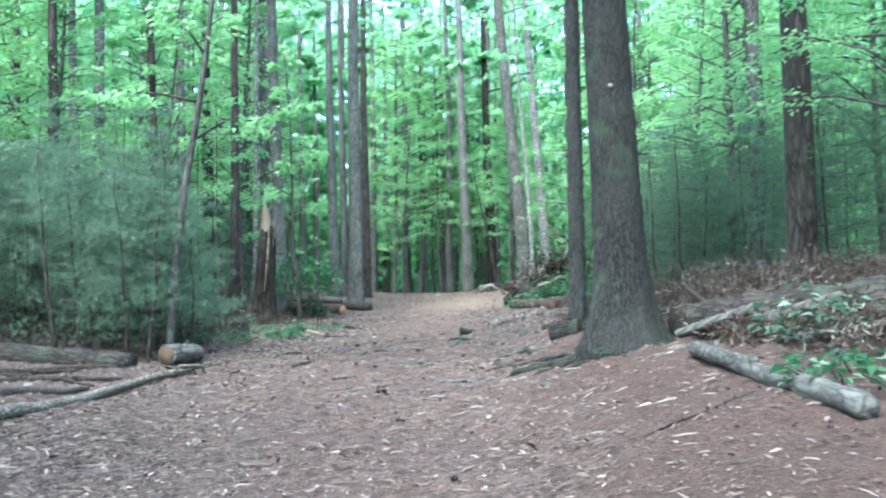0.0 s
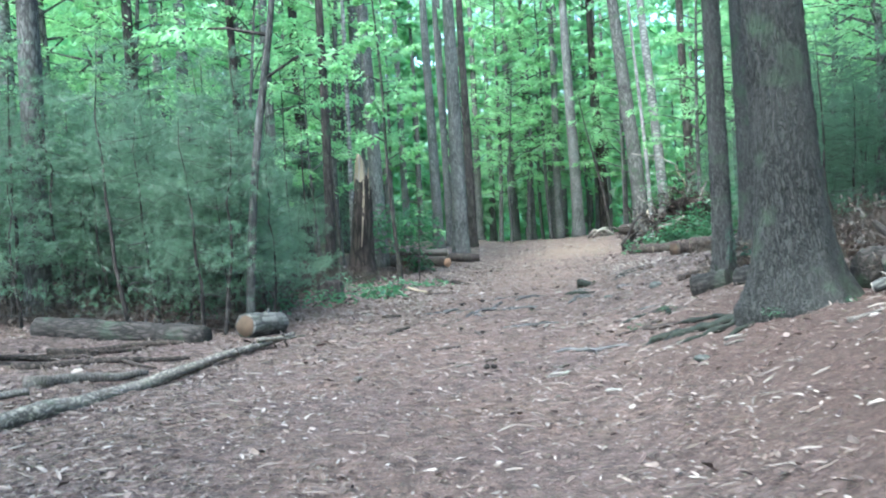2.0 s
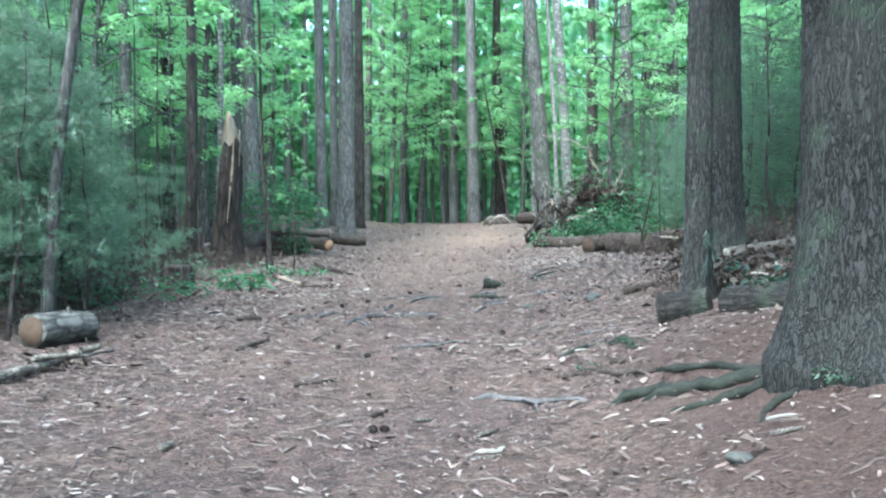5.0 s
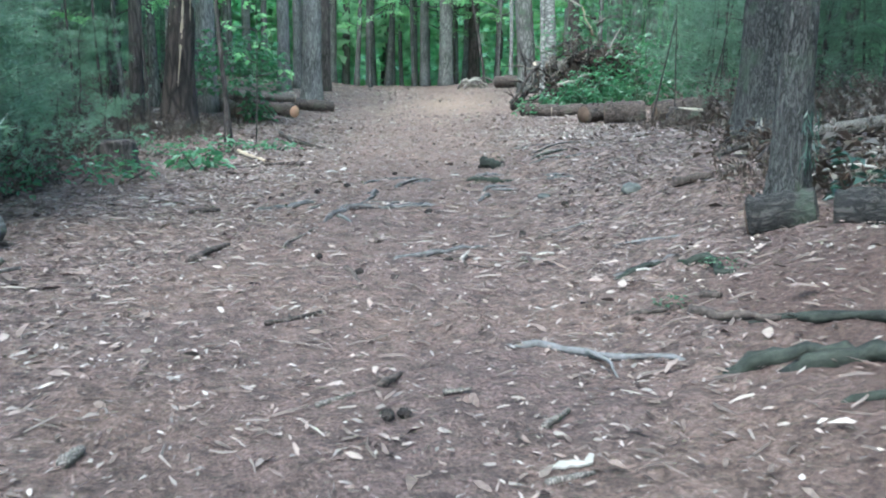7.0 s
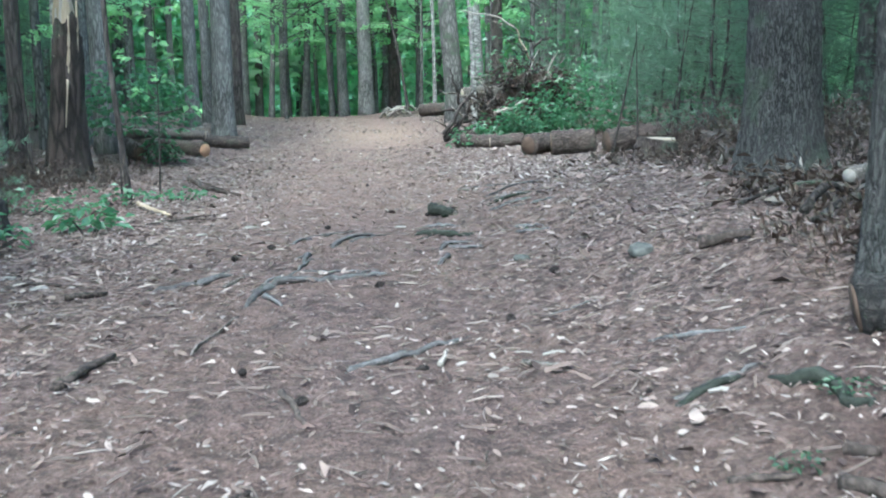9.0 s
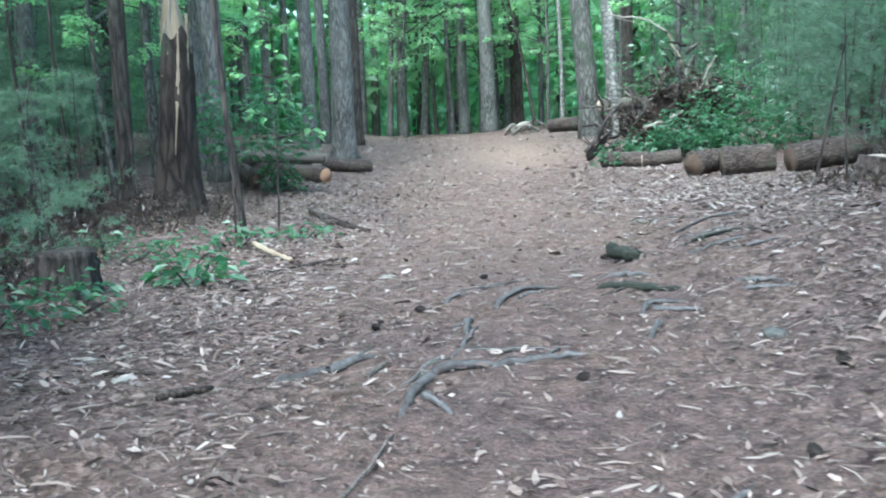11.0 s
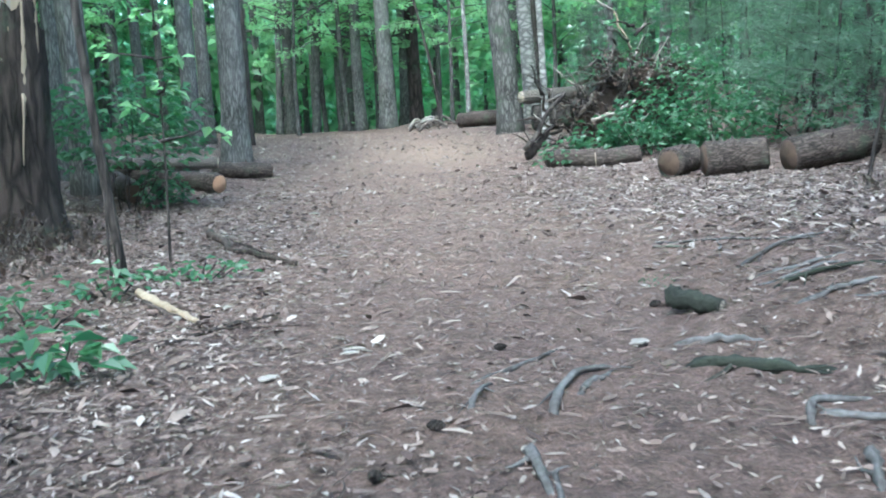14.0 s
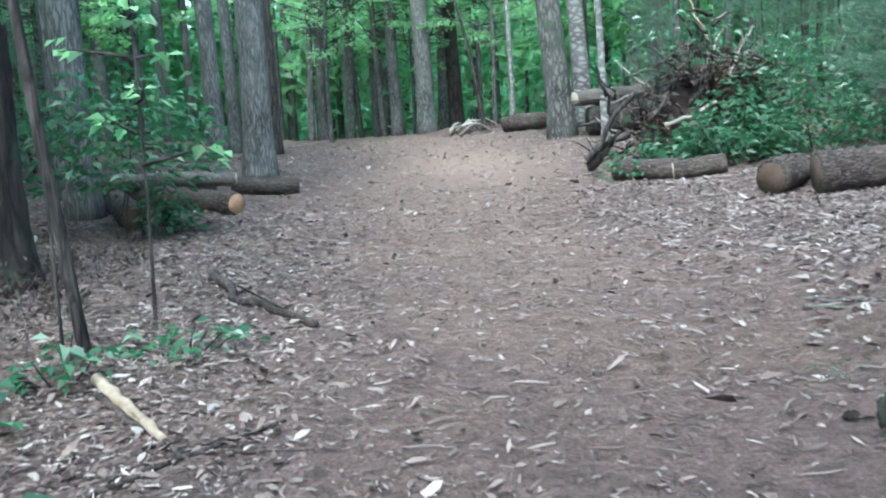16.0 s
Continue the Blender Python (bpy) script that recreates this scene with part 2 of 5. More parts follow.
def ground_height(x, y):
    x, y = np.asarray(x, float), np.asarray(y, float)
    bank = 0.62 * smoothstep(-0.2, 2.4, x) * (0.55 + 0.45 * smoothstep(1, 8, y)) * (1 - 0.75 * smoothstep(18.5, 28, y))
    slope = 0.08 * np.clip(x - 2.2, 0, 10)
    left = 0.055 * np.clip(-x - 2.8, 0, 8)
    far = 0.012 * np.clip(y - 28, 0, 20) - 0.05 * np.clip(y - 47, 0, 45) * smoothstep(46, 56, y)
    rough = 0.012 + 0.03 * smoothstep(1.0, 3.0, np.abs(x + 0.8))
    return -0.02 + bank + slope + left + far + rough * wave(x, y, 1.0) + 0.010 * wave(x, y, 4.2)


def gz(x, y):
    return float(ground_height(x, y))


def build(name, V, F, mat, smooth=True):
    """A mesh from arrays; F holds faces that all have the same number of corners."""
    V, F = np.asarray(V, np.float32), np.asarray(F, np.int32)
    me = bpy.data.meshes.new(name)
    me.vertices.add(len(V))
    me.vertices.foreach_set("co", V.ravel())
    n, k = F.shape
    me.loops.add(n * k)
    me.loops.foreach_set("vertex_index", F.ravel())
    me.polygons.add(n)
    me.polygons.foreach_set("loop_start", np.arange(0, n * k, k, dtype=np.int32))
    me.polygons.foreach_set("use_smooth", np.full(n, smooth))
    me.update(calc_edges=True)
    me.validate()
    me.materials.append(mat)
    return me


def part(name, data, parent, label=""):
    ob = new(name, data)
    ob.parent = parent
    return tagged(ob, label=label)


def thing(name, m, label, category, group="", kind=""):
    ob = new(name)
    ob.empty_display_size = 0.1
    ob.matrix_world = m
    return tagged(ob, label, category, group, kind)


def joined(pieces):
    """Several (V, F) of one face size as one."""
    Vs, Fs, n = [], [], 0
    for V, F in pieces:
        Vs.append(V)
        Fs.append(np.asarray(F) + n)
        n += len(V)
    return np.concatenate(Vs), np.concatenate(Fs)


def tube(points, radii, segs=8, rough=0.0, seed=0, caps=True, lobes=0.0):
    """A closed, tapering, uneven tube of quads along points."""
    rng = np.random.default_rng(seed)
    Pn = np.asarray(points, float)
    Rn = np.broadcast_to(np.asarray(radii, float), (len(Pn),))
    T = np.gradient(Pn, axis=0)
    T /= np.linalg.norm(T, axis=1)[:, None] + 1e-9
    ref = np.array([0, 0, 1.0]) if abs(T[0, 2]) < 0.8 else np.array([0, 1.0, 0])
    A = np.cross(T, ref)
    A /= np.linalg.norm(A, axis=1)[:, None]
    B = np.cross(A, T)
    th = np.linspace(0, 2 * np.pi, segs, endpoint=False)
    prof = 1 + lobes * np.sin(3 * th + rng.uniform(0, 6)) + lobes * 0.6 * np.sin(5 * th + rng.uniform(0, 6))
    r = Rn[:, None] * prof[None, :] * (1 + rough * rng.normal(size=(len(Pn), segs)))
    V = Pn[:, None, :] + r[..., None] * (np.cos(th)[None, :, None] * A[:, None, :] + np.sin(th)[None, :, None] * B[:, None, :])
    V = V.reshape(-1, 3)
    i = np.arange(len(Pn) - 1)[:, None] * segs
    j = np.arange(segs)[None, :]
    k = (j + 1) % segs
    F = np.stack([i + j, i + k, i + segs + k, i + segs + j], -1).reshape(-1, 4)
    if caps:
        n = len(V)
        V = np.concatenate([V, Pn[:1], Pn[-1:]])
        jj, kk = j[0], k[0]
        e = (len(Pn) - 1) * segs
        half = np.arange(0, segs, 2)
        c0 = np.stack([np.full(len(half), n), (half + 2) % segs, half + 1, half], -1)
        c1 = np.stack([np.full(len(half), n + 1), e + half, e + half + 1, e + (half + 2) % segs], -1)
        F = np.concatenate([F, c0, c1])
    return V, F


def wander(a, b, n, amount, rng, sag=0.0):
    """A crooked line from a to b."""
    a, b = np.asarray(a, float), np.asarray(b, float)
    u = np.linspace(0, 1, n)
    jig = np.cumsum(rng.normal(size=(n, 3)), axis=0)
    jig -= jig[0] + (jig[-1] - jig[0]) * u[:, None]
    L = np.linalg.norm(b - a)
    P = a + (b - a) * u[:, None] + jig * amount * L / max(n, 1)
    P[:, 2] -= sag * L * 4 * u * (1 - u)
    return P


def leaves(C, D, N, length, width, fold=0.25):
    """Folded diamond leaves: base points C, directions D, normals N."""
    C, D, N = (np.asarray(v, float) for v in (C, D, N))
    D = D / (np.linalg.norm(D, axis=1)[:, None] + 1e-9)
    S = np.cross(D, N)
    S /= np.linalg.norm(S, axis=1)[:, None] + 1e-9
    U = np.cross(S, D)
    L, Wd = np.broadcast_to(length, len(C))[:, None], np.broadcast_to(width, len(C))[:, None]
    mid = C + D * L * 0.5
    tip = C + D * L - U * L * 0.12
    V = np.stack([C, mid + S * Wd * 0.5 + U * Wd * fold, tip, mid - S * Wd * 0.5 + U * Wd * fold], 1).reshape(-1, 3)
    n = np.arange(len(C))[:, None] * 4
    F = np.concatenate([n + np.array([[0, 1, 2]]), n + np.array([[0, 2, 3]])], 1).reshape(-1, 3)
    return V, F


def chips(C, D, N, length, width, rng):
    """Ragged six-cornered flakes: dry leaves, bark and wood chips."""
    D = D / (np.linalg.norm(D, axis=1)[:, None] + 1e-9)
    S = np.cross(D, N)
    S /= np.linalg.norm(S, axis=1)[:, None] + 1e-9
    U = np.cross(S, D)
    n = len(C)
    L, W = length[:, None], width[:, None]

    def corner(along, across, lift):
        j = rng.normal(0, 0.10, (n, 2))
        return C + D * L * (along + j[:, :1]) + S * W * (across * rng.uniform(0.5, 1.3, (n, 1))) + U * W * lift * rng.uniform(0.0, 1.6, (n, 1))

    V = np.stack([corner(0, 0, 0), corner(0.28, 0.5, 0.25), corner(0.72, 0.42, 0.3), corner(1.0, 0.05, 0.1), corner(0.68, -0.45, 0.3), corner(0.30, -0.5, 0.25)], 1).reshape(-1, 3)
    o = np.arange(n)[:, None] * 6
    F = np.concatenate([o + np.array([f]) for f in ((0, 1, 5), (1, 2, 5), (2, 4, 5), (2, 3, 4))], 1).reshape(-1, 3)
    return V, F


# ---- ground ----
def axis(near, far, step, grow):
    v = [0.0]
    s = step
    while v[-1] < far:
        v.append(v[-1] + s)
        if v[-1] > near:
            s *= grow
    return np.array(v)


xs = axis(4.5, 420, 0.08, 1.10)
xs = np.concatenate([-xs[:0:-1], xs]) - 0.8
yb, yf = axis(1, 300, 0.3, 1.2), axis(28, 420, 0.08, 1.10)
ys = np.concatenate([-yb[:0:-1], yf])
GX, GY = np.meshgrid(xs, ys)
rng = np.random.default_rng(3)
GZ = ground_height(GX, GY)
near_mask = (np.abs(GX) < 8) & (GY > -1) & (GY < 40)
GZ = GZ + near_mask * (0.008 * wave(GX, GY, 7.0) + 0.007 * wave(GX, GY, 13.0) + 0.007 * rng.normal(size=GX.shape))
V = np.stack([GX, GY, GZ], -1).reshape(-1, 3)
nx = len(xs)
ii, jj = np.meshgrid(np.arange(len(ys) - 1), np.arange(nx - 1), indexing="ij")
a = (ii * nx + jj).ravel()
me = build("ground", V, np.stack([a, a + 1, a + nx + 1, a + nx], -1), M_GROUND)


def path_worn(x, y):
    centre = -0.9 + 0.05 * np.clip(y - 22, 0, 20) + 0.25 * np.sin(0.35 * y)
    w = 1.5 + 0.3 * np.sin(0.6 * y + 1)
    return 1 - smoothstep(0.2, 1.7, np.abs(x - centre) / w)


def needle_bed(x, y):
    """Bare needles under the stout pine, with few leaves on them."""
    return smoothstep(0.2, 1.3, x + 0.25 * wave(x, y, 1.3)) * (1 - smoothstep(12.5, 15.0, y))


worn = me.attributes.new("worn", "FLOAT", "POINT")
worn.data.foreach_set("value", np.clip(path_worn(V[:, 0], V[:, 1]) + 0.15 * wave(V[:, 0], V[:, 1], 2.0), 0, 1).astype(np.float32))
# mask of tan sand and of the light painted on the far path
sand_light = me.attributes.new("sand_light", "FLOAT", "POINT")
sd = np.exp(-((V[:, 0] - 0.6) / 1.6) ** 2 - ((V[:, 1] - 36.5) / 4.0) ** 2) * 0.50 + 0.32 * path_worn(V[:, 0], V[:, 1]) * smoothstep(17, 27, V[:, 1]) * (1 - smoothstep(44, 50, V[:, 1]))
sand_light.data.foreach_set("value", np.clip(sd, 0, 0.8).astype(np.float32))
bed = me.attributes.new("needle_bed", "FLOAT", "POINT")
bed.data.foreach_set("value", (0.85 * needle_bed(V[:, 0], V[:, 1])).astype(np.float32))
tagged(new("ground", me), "brown forest floor of pine needles and dry leaves", "ground", kind="structure")


# ---- trees ----
def trunk_points(height, lean=(0, 0), bend=0.0, n=24, rng=None):
    h = np.linspace(0, 1, n) ** 1.3 * height
    x = lean[0] * h + bend * np.sin(h * 0.55)
    y = lean[1] * h + bend * np.sin(h * 0.4 + 1)
    return np.stack([x, y, h], 1)


def bark_trunk(radius, height, lean, flare=0.45, segs=72, rings=150, seed=0, depth=0.022, show=6.0, spread=0.28):
    """A stout trunk whose bark is cut into long ridges, wide at the foot."""
    rng = np.random.default_rng(seed)
    h = np.concatenate([np.linspace(-0.25, show, rings), np.linspace(show, height, 12)[1:]])
    th = np.linspace(0, 2 * np.pi, segs, endpoint=False)
    H, TH = np.meshgrid(h, th, indexing="ij")
    r = radius * (1 - 0.55 * np.clip(H, 0, None) / height)
    foot = np.exp(-np.clip(H, 0, None) / spread)
    lobes = 1 + 0.55 * np.sin(4 * TH + seed) + 0.35 * np.sin(7 * TH + 2 * seed)
    r = r * (1 + flare * foot * (0.55 + 0.45 * lobes)) + 0.11 * radius * np.exp(-np.clip(H, 0, None) / 1.2)
    k = np.round(radius * 2 * np.pi / 0.07)
    drift = 1.6 * np.sin(1.1 * H + seed) + 0.9 * np.sin(2.7 * H + 2)
    ridge = np.abs(np.sin(0.5 * k * TH + drift + 0.8 * np.sin(5.3 * H + 3 * TH)))
    ridge2 = np.abs(np.sin(0.5 * (k + 3) * TH - 0.8 * drift + 2.2 * np.sin(3.1 * H + 2 * TH) + 1))
    r = r + depth * (np.minimum(ridge, ridge2) ** 0.6 - 0.5) + 0.004 * rng.normal(size=r.shape)
    X = r * np.cos(TH) + lean[0] * H
    Y = r * np.sin(TH) + lean[1] * H
    V = np.stack([X, Y, H], -1).reshape(-1, 3)
    i, j = np.meshgrid(np.arange(len(h) - 1), np.arange(segs), indexing="ij")
    kx = (j + 1) % segs
    return V, np.stack([i * segs + j, i * segs + kx, (i + 1) * segs + kx, (i + 1) * segs + j], -1).reshape(-1, 4)


def crown_cloud(base, top, reach, count, seed, size=0.13, droop=0.15, flat=0.35, lean=(0, 0)):
    """Leaves in layered sprays along limbs; returns leaf mesh arrays and limb arrays."""
    rng = np.random.default_rng(seed)
    limbs, C, D, N = [], [], [], []
    nl = min(60, max(8, count // 110))
    for i in range(nl):
        u = (i + rng.uniform(0, 1)) / nl
        z = base + (top - base) * u
        L = reach * (1.05 - 0.6 * u) * rng.uniform(0.55, 1.1)
        az = i * 2.4 + rng.uniform(-0.5, 0.5)
        start = np.array([lean[0] * z, lean[1] * z, z])
        end = start + np.array([math.cos(az) * L, math.sin(az) * L, L * rng.uniform(-0.05, 0.45)])
        limb = wander(start, end, 7, 0.25, rng, sag=-droop * 0.4)
        limbs.append(tube(limb[::2], np.linspace(0.012 + 0.010 * L, 0.004, 4), 3, seed=i, caps=False))
        m = count // nl
        s = rng.uniform(0.18, 1.0, m) ** 0.7
        k = np.clip((s * 6).astype(int), 0, 5)
        f = (s * 6 - k)[:, None]
        P = limb[k] * (1 - f) + limb[k + 1] * f
        side = rng.choice([-1.0, 1.0], m)
        aw = az + side * rng.uniform(0.5, 1.1, m)
        out = rng.uniform(0.0, 1.0, m) ** 0.8 * L * 0.42 * (1.15 - s)
        P = P + np.stack([np.cos(aw) * out, np.sin(aw) * out, -droop * out + rng.normal(0, 0.05, m)], 1)
        C.append(P)
        aw2 = aw + rng.normal(0, 0.6, m)
        D.append(np.stack([np.cos(aw2), np.sin(aw2), rng.normal(-0.25, 0.3, m)], 1))
        N.append(np.stack([rng.normal(0, flat, m), rng.normal(0, flat, m), np.ones(m)], 1))
    C, D, N = map(np.concatenate, (C, D, N))
    L = size * rng.uniform(0.7, 1.25, len(C))
    return leaves(C, D, N, L, L * 0.62), joined(limbs)


def make_tree(name, m, trunk_vf, bark_mat, label, category, crown=None, leaf=None, group=""):
    t = thing(name, m, label, category, group)
    part("trunk", build("trunk", *trunk_vf, bark_mat), t)
    if crown:
        (lv, lf), limb = crown
        tagged(part("branchwork", build("branchwork", *limb, bark_mat), t), kind="stuff")
        part("crown", build("crown", lv, lf, leaf, False), t)
    return t


def slim_trunk(radius, height, lean=(0, 0), bend=0.03, segs=12, seed=0, flare=0.35, n=26):
    P = trunk_points(height, lean, bend, n)
    P[0, 2] = -0.25
    h = P[:, 2]
    r = radius * (1 - 0.75 * np.clip(h, 0, None) / height) * (1 + flare * np.exp(-np.clip(h, 0, None) / 0.3))
    return tube(P, r, segs, 0.02, seed, lobes=0.03)


def at_ground(x, y, turn=0.0):
    return pose(x, y, gz(x, y), 0, 0, turn)


# the three stout pines beside the path
for n, (x, y, r, lean, lab, seed) in enumerate([
        (1.93, 11.30, 0.275, (-0.047, 0.0), "stout pine with deeply furrowed grey bark beside the path", 1),
        (1.79, 14.50, 0.112, (-0.004, 0.0), "slim pine with grey-green mossy bark beside the path", 2),
        (2.98, 18.25, 0.300, (-0.02, 0.0), "stout pine with plated dark grey bark above a brush pile", 3)]):
    vf = bark_trunk(r, 17.0, lean, (0.85, 0.35, 0.28)[n], seed=seed, spread=0.40 if n == 0 else 0.28, depth=0.024 if r > 0.2 else 0.010)
    # crown above the view, made wide and dense to shade the near path
    cr = crown_cloud(8.0, 17.0, 4.4, 4200, 50 + n, 0.24, lean=lean)
    stout = make_tree("pine_tree", at_ground(x, y), vf, M_PINE if n == 0 else M_PINE_MIDHAZE, lab, "tree", cr, M_NEEDLE)
    if n == 1:
        rng = np.random.default_rng(77)
        C = np.stack([rng.uniform(0.02, 0.13, 44), rng.uniform(-0.17, -0.11, 44), rng.uniform(0.30, 0.66, 44)], 1)
        D = np.stack([rng.normal(0, 0.3, 44), rng.normal(-0.2, 0.15, 44), rng.normal(-0.9, 0.25, 44)], 1)
        part("needle_sprig", build("needle_sprig", *leaves(C, D, rng.normal(size=(44, 3)), rng.uniform(0.08, 0.13, 44), 0.009), M_FERN, False), stout, "hanging sprig of green needles")

# pines farther along: x, y, radius, lean, bark, label
THIN = "straight dark trunk behind a pine thicket"
GREY = "tall straight pine with grey-brown bark in the woods"
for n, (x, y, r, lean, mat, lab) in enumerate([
        (-3.45, 34.7, 0.27, (0.004, 0), M_PINE_FARHAZE, "tall straight pine with grey bark beside stacked logs"),
        (-3.72, 42.0, 0.20, (0, 0), M_DARKBARK, GREY), (-4.85, 40.0, 0.21, (-0.008, 0), M_PINE_FARHAZE, GREY),
        (-4.75, 43.0, 0.16, (-0.008, 0), M_PINE_FARHAZE, GREY), (-5.27, 30.0, 0.21, (-0.015, 0), M_PINE_FARHAZE, GREY),
        (0.64, 48.9, 0.29, (-0.018, 0), M_PINE_FARHAZE, GREY), (2.04, 53.0, 0.27, (-0.025, 0), M_SNAG, "tall pine with reddish-brown bark in the woods"),
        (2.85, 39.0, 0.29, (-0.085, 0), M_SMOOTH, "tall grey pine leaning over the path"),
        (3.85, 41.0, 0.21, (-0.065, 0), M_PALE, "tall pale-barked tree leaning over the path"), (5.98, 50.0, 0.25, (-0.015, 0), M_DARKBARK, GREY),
        (6.10, 42.0, 0.28, (-0.02, 0), M_PINE_FARHAZE, GREY), (-8.4, 17.0, 0.20, (0.03, 0), M_SMOOTH, "pale grey-barked tree behind a pine thicket"),
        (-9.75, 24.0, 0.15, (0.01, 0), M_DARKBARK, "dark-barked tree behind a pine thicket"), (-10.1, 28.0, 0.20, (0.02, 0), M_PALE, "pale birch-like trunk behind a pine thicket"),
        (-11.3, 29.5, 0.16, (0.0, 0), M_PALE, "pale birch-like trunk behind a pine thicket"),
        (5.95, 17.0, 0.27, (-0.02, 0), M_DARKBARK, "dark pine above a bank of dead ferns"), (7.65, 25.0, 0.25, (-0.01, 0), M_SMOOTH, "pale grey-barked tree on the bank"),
        (-5.9, 26.5, 0.13, (0.015, 0), M_DARKBARK, THIN), (-6.9, 23.0, 0.10, (-0.01, 0), M_SNAG, THIN), (-7.6, 27.5, 0.15, (0.01, 0), M_PINE_FARHAZE, THIN), (-6.3, 33.0, 0.16, (0.0, 0), M_PINE_FARHAZE, THIN),
        (-8.3, 33.5, 0.2, (0.0, 0), M_DARKBARK, THIN), (-7.0, 37.0, 0.2, (0.01, 0), M_PINE_FARHAZE, THIN), (-5.7, 28.2, 0.07, (0.02, 0), M_PALE, "thin pale trunk behind a snag"), (-6.35, 12.1, 0.125, (0.03, 0), M_MOSSY, "slim mossy-barked tree at the thicket edge"), (-12.8, 24.0, 0.2, (0.02, 0), M_PALE, "pale birch-like trunk behind a pine thicket")]):
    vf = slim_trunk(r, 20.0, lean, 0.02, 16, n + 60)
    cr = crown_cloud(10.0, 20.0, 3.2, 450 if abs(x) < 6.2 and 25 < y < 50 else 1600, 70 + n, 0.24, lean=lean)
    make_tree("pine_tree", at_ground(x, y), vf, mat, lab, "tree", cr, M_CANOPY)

# pale slender birches by the leaning pine
for n, (x, y, r, lean) in enumerate([(2.78, 35.0, 0.075, (-0.05, 0)), (3.10, 47.0, 0.08, (-0.03, 0))]):
    vf = slim_trunk(r, 15.0, lean, 0.05, 10, n + 90)
    cr = crown_cloud(7.5, 15.0, 2.0, 1200, 95 + n, 0.16, lean=lean)
    make_tree("birch_tree", at_ground(x, y), vf, M_PALE, "slender pale-barked birch by the path", "tree", cr, M_CANOPY, "slender birches")

# broadleaf trees with layered sprays, four kinds copied through the wood
BEECH = []
for k in range(6):
    hgt = (6.5, 8.5, 11.0, 13.0, 13.0, 12.0)[k]
    lean = ((0.03, 0.02), (-0.05, 0.01), (0.0, -0.03), (0.02, 0.02), (0.01, 0.01), (0.0, 0.02))[k]
    vf = slim_trunk((0.05, 0.07, 0.10, 0.13, 0.13, 0.11)[k], hgt, lean, 0.10, 8, 120 + k)
    cr = crown_cloud((1.7, 2.3, 2.8, 3.2, 3.2, 2.4)[k], hgt, (1.9, 2.4, 3.0, 3.4, 3.4, 3.2)[k], (2600, 3800, 6000, 7500, 1500, 2600)[k], 130 + k, (0.10, 0.11, 0.125, 0.14, 0.32, 0.24)[k], lean=lean)
    BEECH.append((vf, cr))
spots = random.Random(11)
placed = []


def clear_of_path(x, y):
    return not (-4.6 < x < 4.2 and y < 33) and not (-3.2 < x < 2.6 and y < 47)


wanted = [(2, -6.6, 31.0), (1, -7.0, 24.0), (0, -6.4, 27.5), (2, -9.5, 32.0), (3, -1.8, 52.0), (3, 3.2, 56.0), (2, -3.0, 50.0), (2, 1.2, 54.0), (1, -2.3, 46.8), (1, 2.6, 48.0), (2, -0.7, 51.0), (1, 0.4, 52.5), (1, 4.6, 36.0),
          # the last five, round the start, are added to shade the near ground
          (3, -12.5, 25.0), (3, -8.0, 38.0), (2, 7.5, 31.0), (3, 10.0, 36.0), (2, 8.8, 20.5), (1, 6.6, 14.5), (2, 11.5, 26.0), (3, 13.0, 18.0), (3, -14.0, 18.0), (2, -12.0, 15.0), (3, 6.6, 8.8), (3, 5.4, 3.6), (3, -6.4, 4.5), (3, -5.6, -0.5), (3, 4.6, -1.5)]
# unseen beeches beside and behind the start, added as shade for the ground
for i in range(46):
    y = spots.uniform(-16, 13)
    x = spots.choice((-1, 1)) * spots.uniform(5.0 if y < 6 else 8.5, 17)
    if all((x - q[1]) ** 2 + (y - q[2]) ** 2 > 6 for q in wanted):
        wanted.append((4, x, y))
for i in range(900):
    if len(wanted) >= 150:
        break
    y = spots.uniform(12, 74)
    x = spots.uniform(-0.42 * y - 7, 0.42 * y + 7)
    if clear_of_path(x, y) and (abs(x) > 7 or y > 50) and all((x - q[1]) ** 2 + (y - q[2]) ** 2 > 5.5 for q in wanted):
        wanted.append((spots.choice((1, 2, 2, 3, 3)) if y < 46 else 5, x, y))
first = {}
for k, x, y in wanted:
    m = at_ground(x, y, spots.uniform(0, 360)) @ Matrix.Scale(spots.uniform(0.85, 1.2), 4)
    if k not in first:
        (vf, cr) = BEECH[k]
        first[k] = make_tree("beech_tree", m, vf, M_SMOOTH, "young beech with layered bright green leaves", "tree", cr, M_BEECH, "understorey beeches")
    else:
        c = copy_thing(first[k], m)
        c.matrix_basis = m

# far trunks before the depth of the wood, bark paled for haze
far_trunk = None
for i in range(110):
    y = spots.uniform(50, 95)
    x = spots.uniform(-0.45 * y, 0.45 * y)
    s = spots.uniform(0.6, 1.3)
    m = at_ground(x, y, spots.uniform(0, 360)) @ Matrix.Diagonal((s, s, 1, 1))
    if far_trunk is None:
        far_trunk = make_tree("pine_tree", m, slim_trunk(0.24, 20.0, (0.005, 0), 0.05, 10, 7), M_PINE_FARHAZE, "distant straight pine in the dark wood", "tree",
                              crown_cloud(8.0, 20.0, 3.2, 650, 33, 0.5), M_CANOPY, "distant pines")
    else:
        copy_thing(far_trunk, m).matrix_basis = m


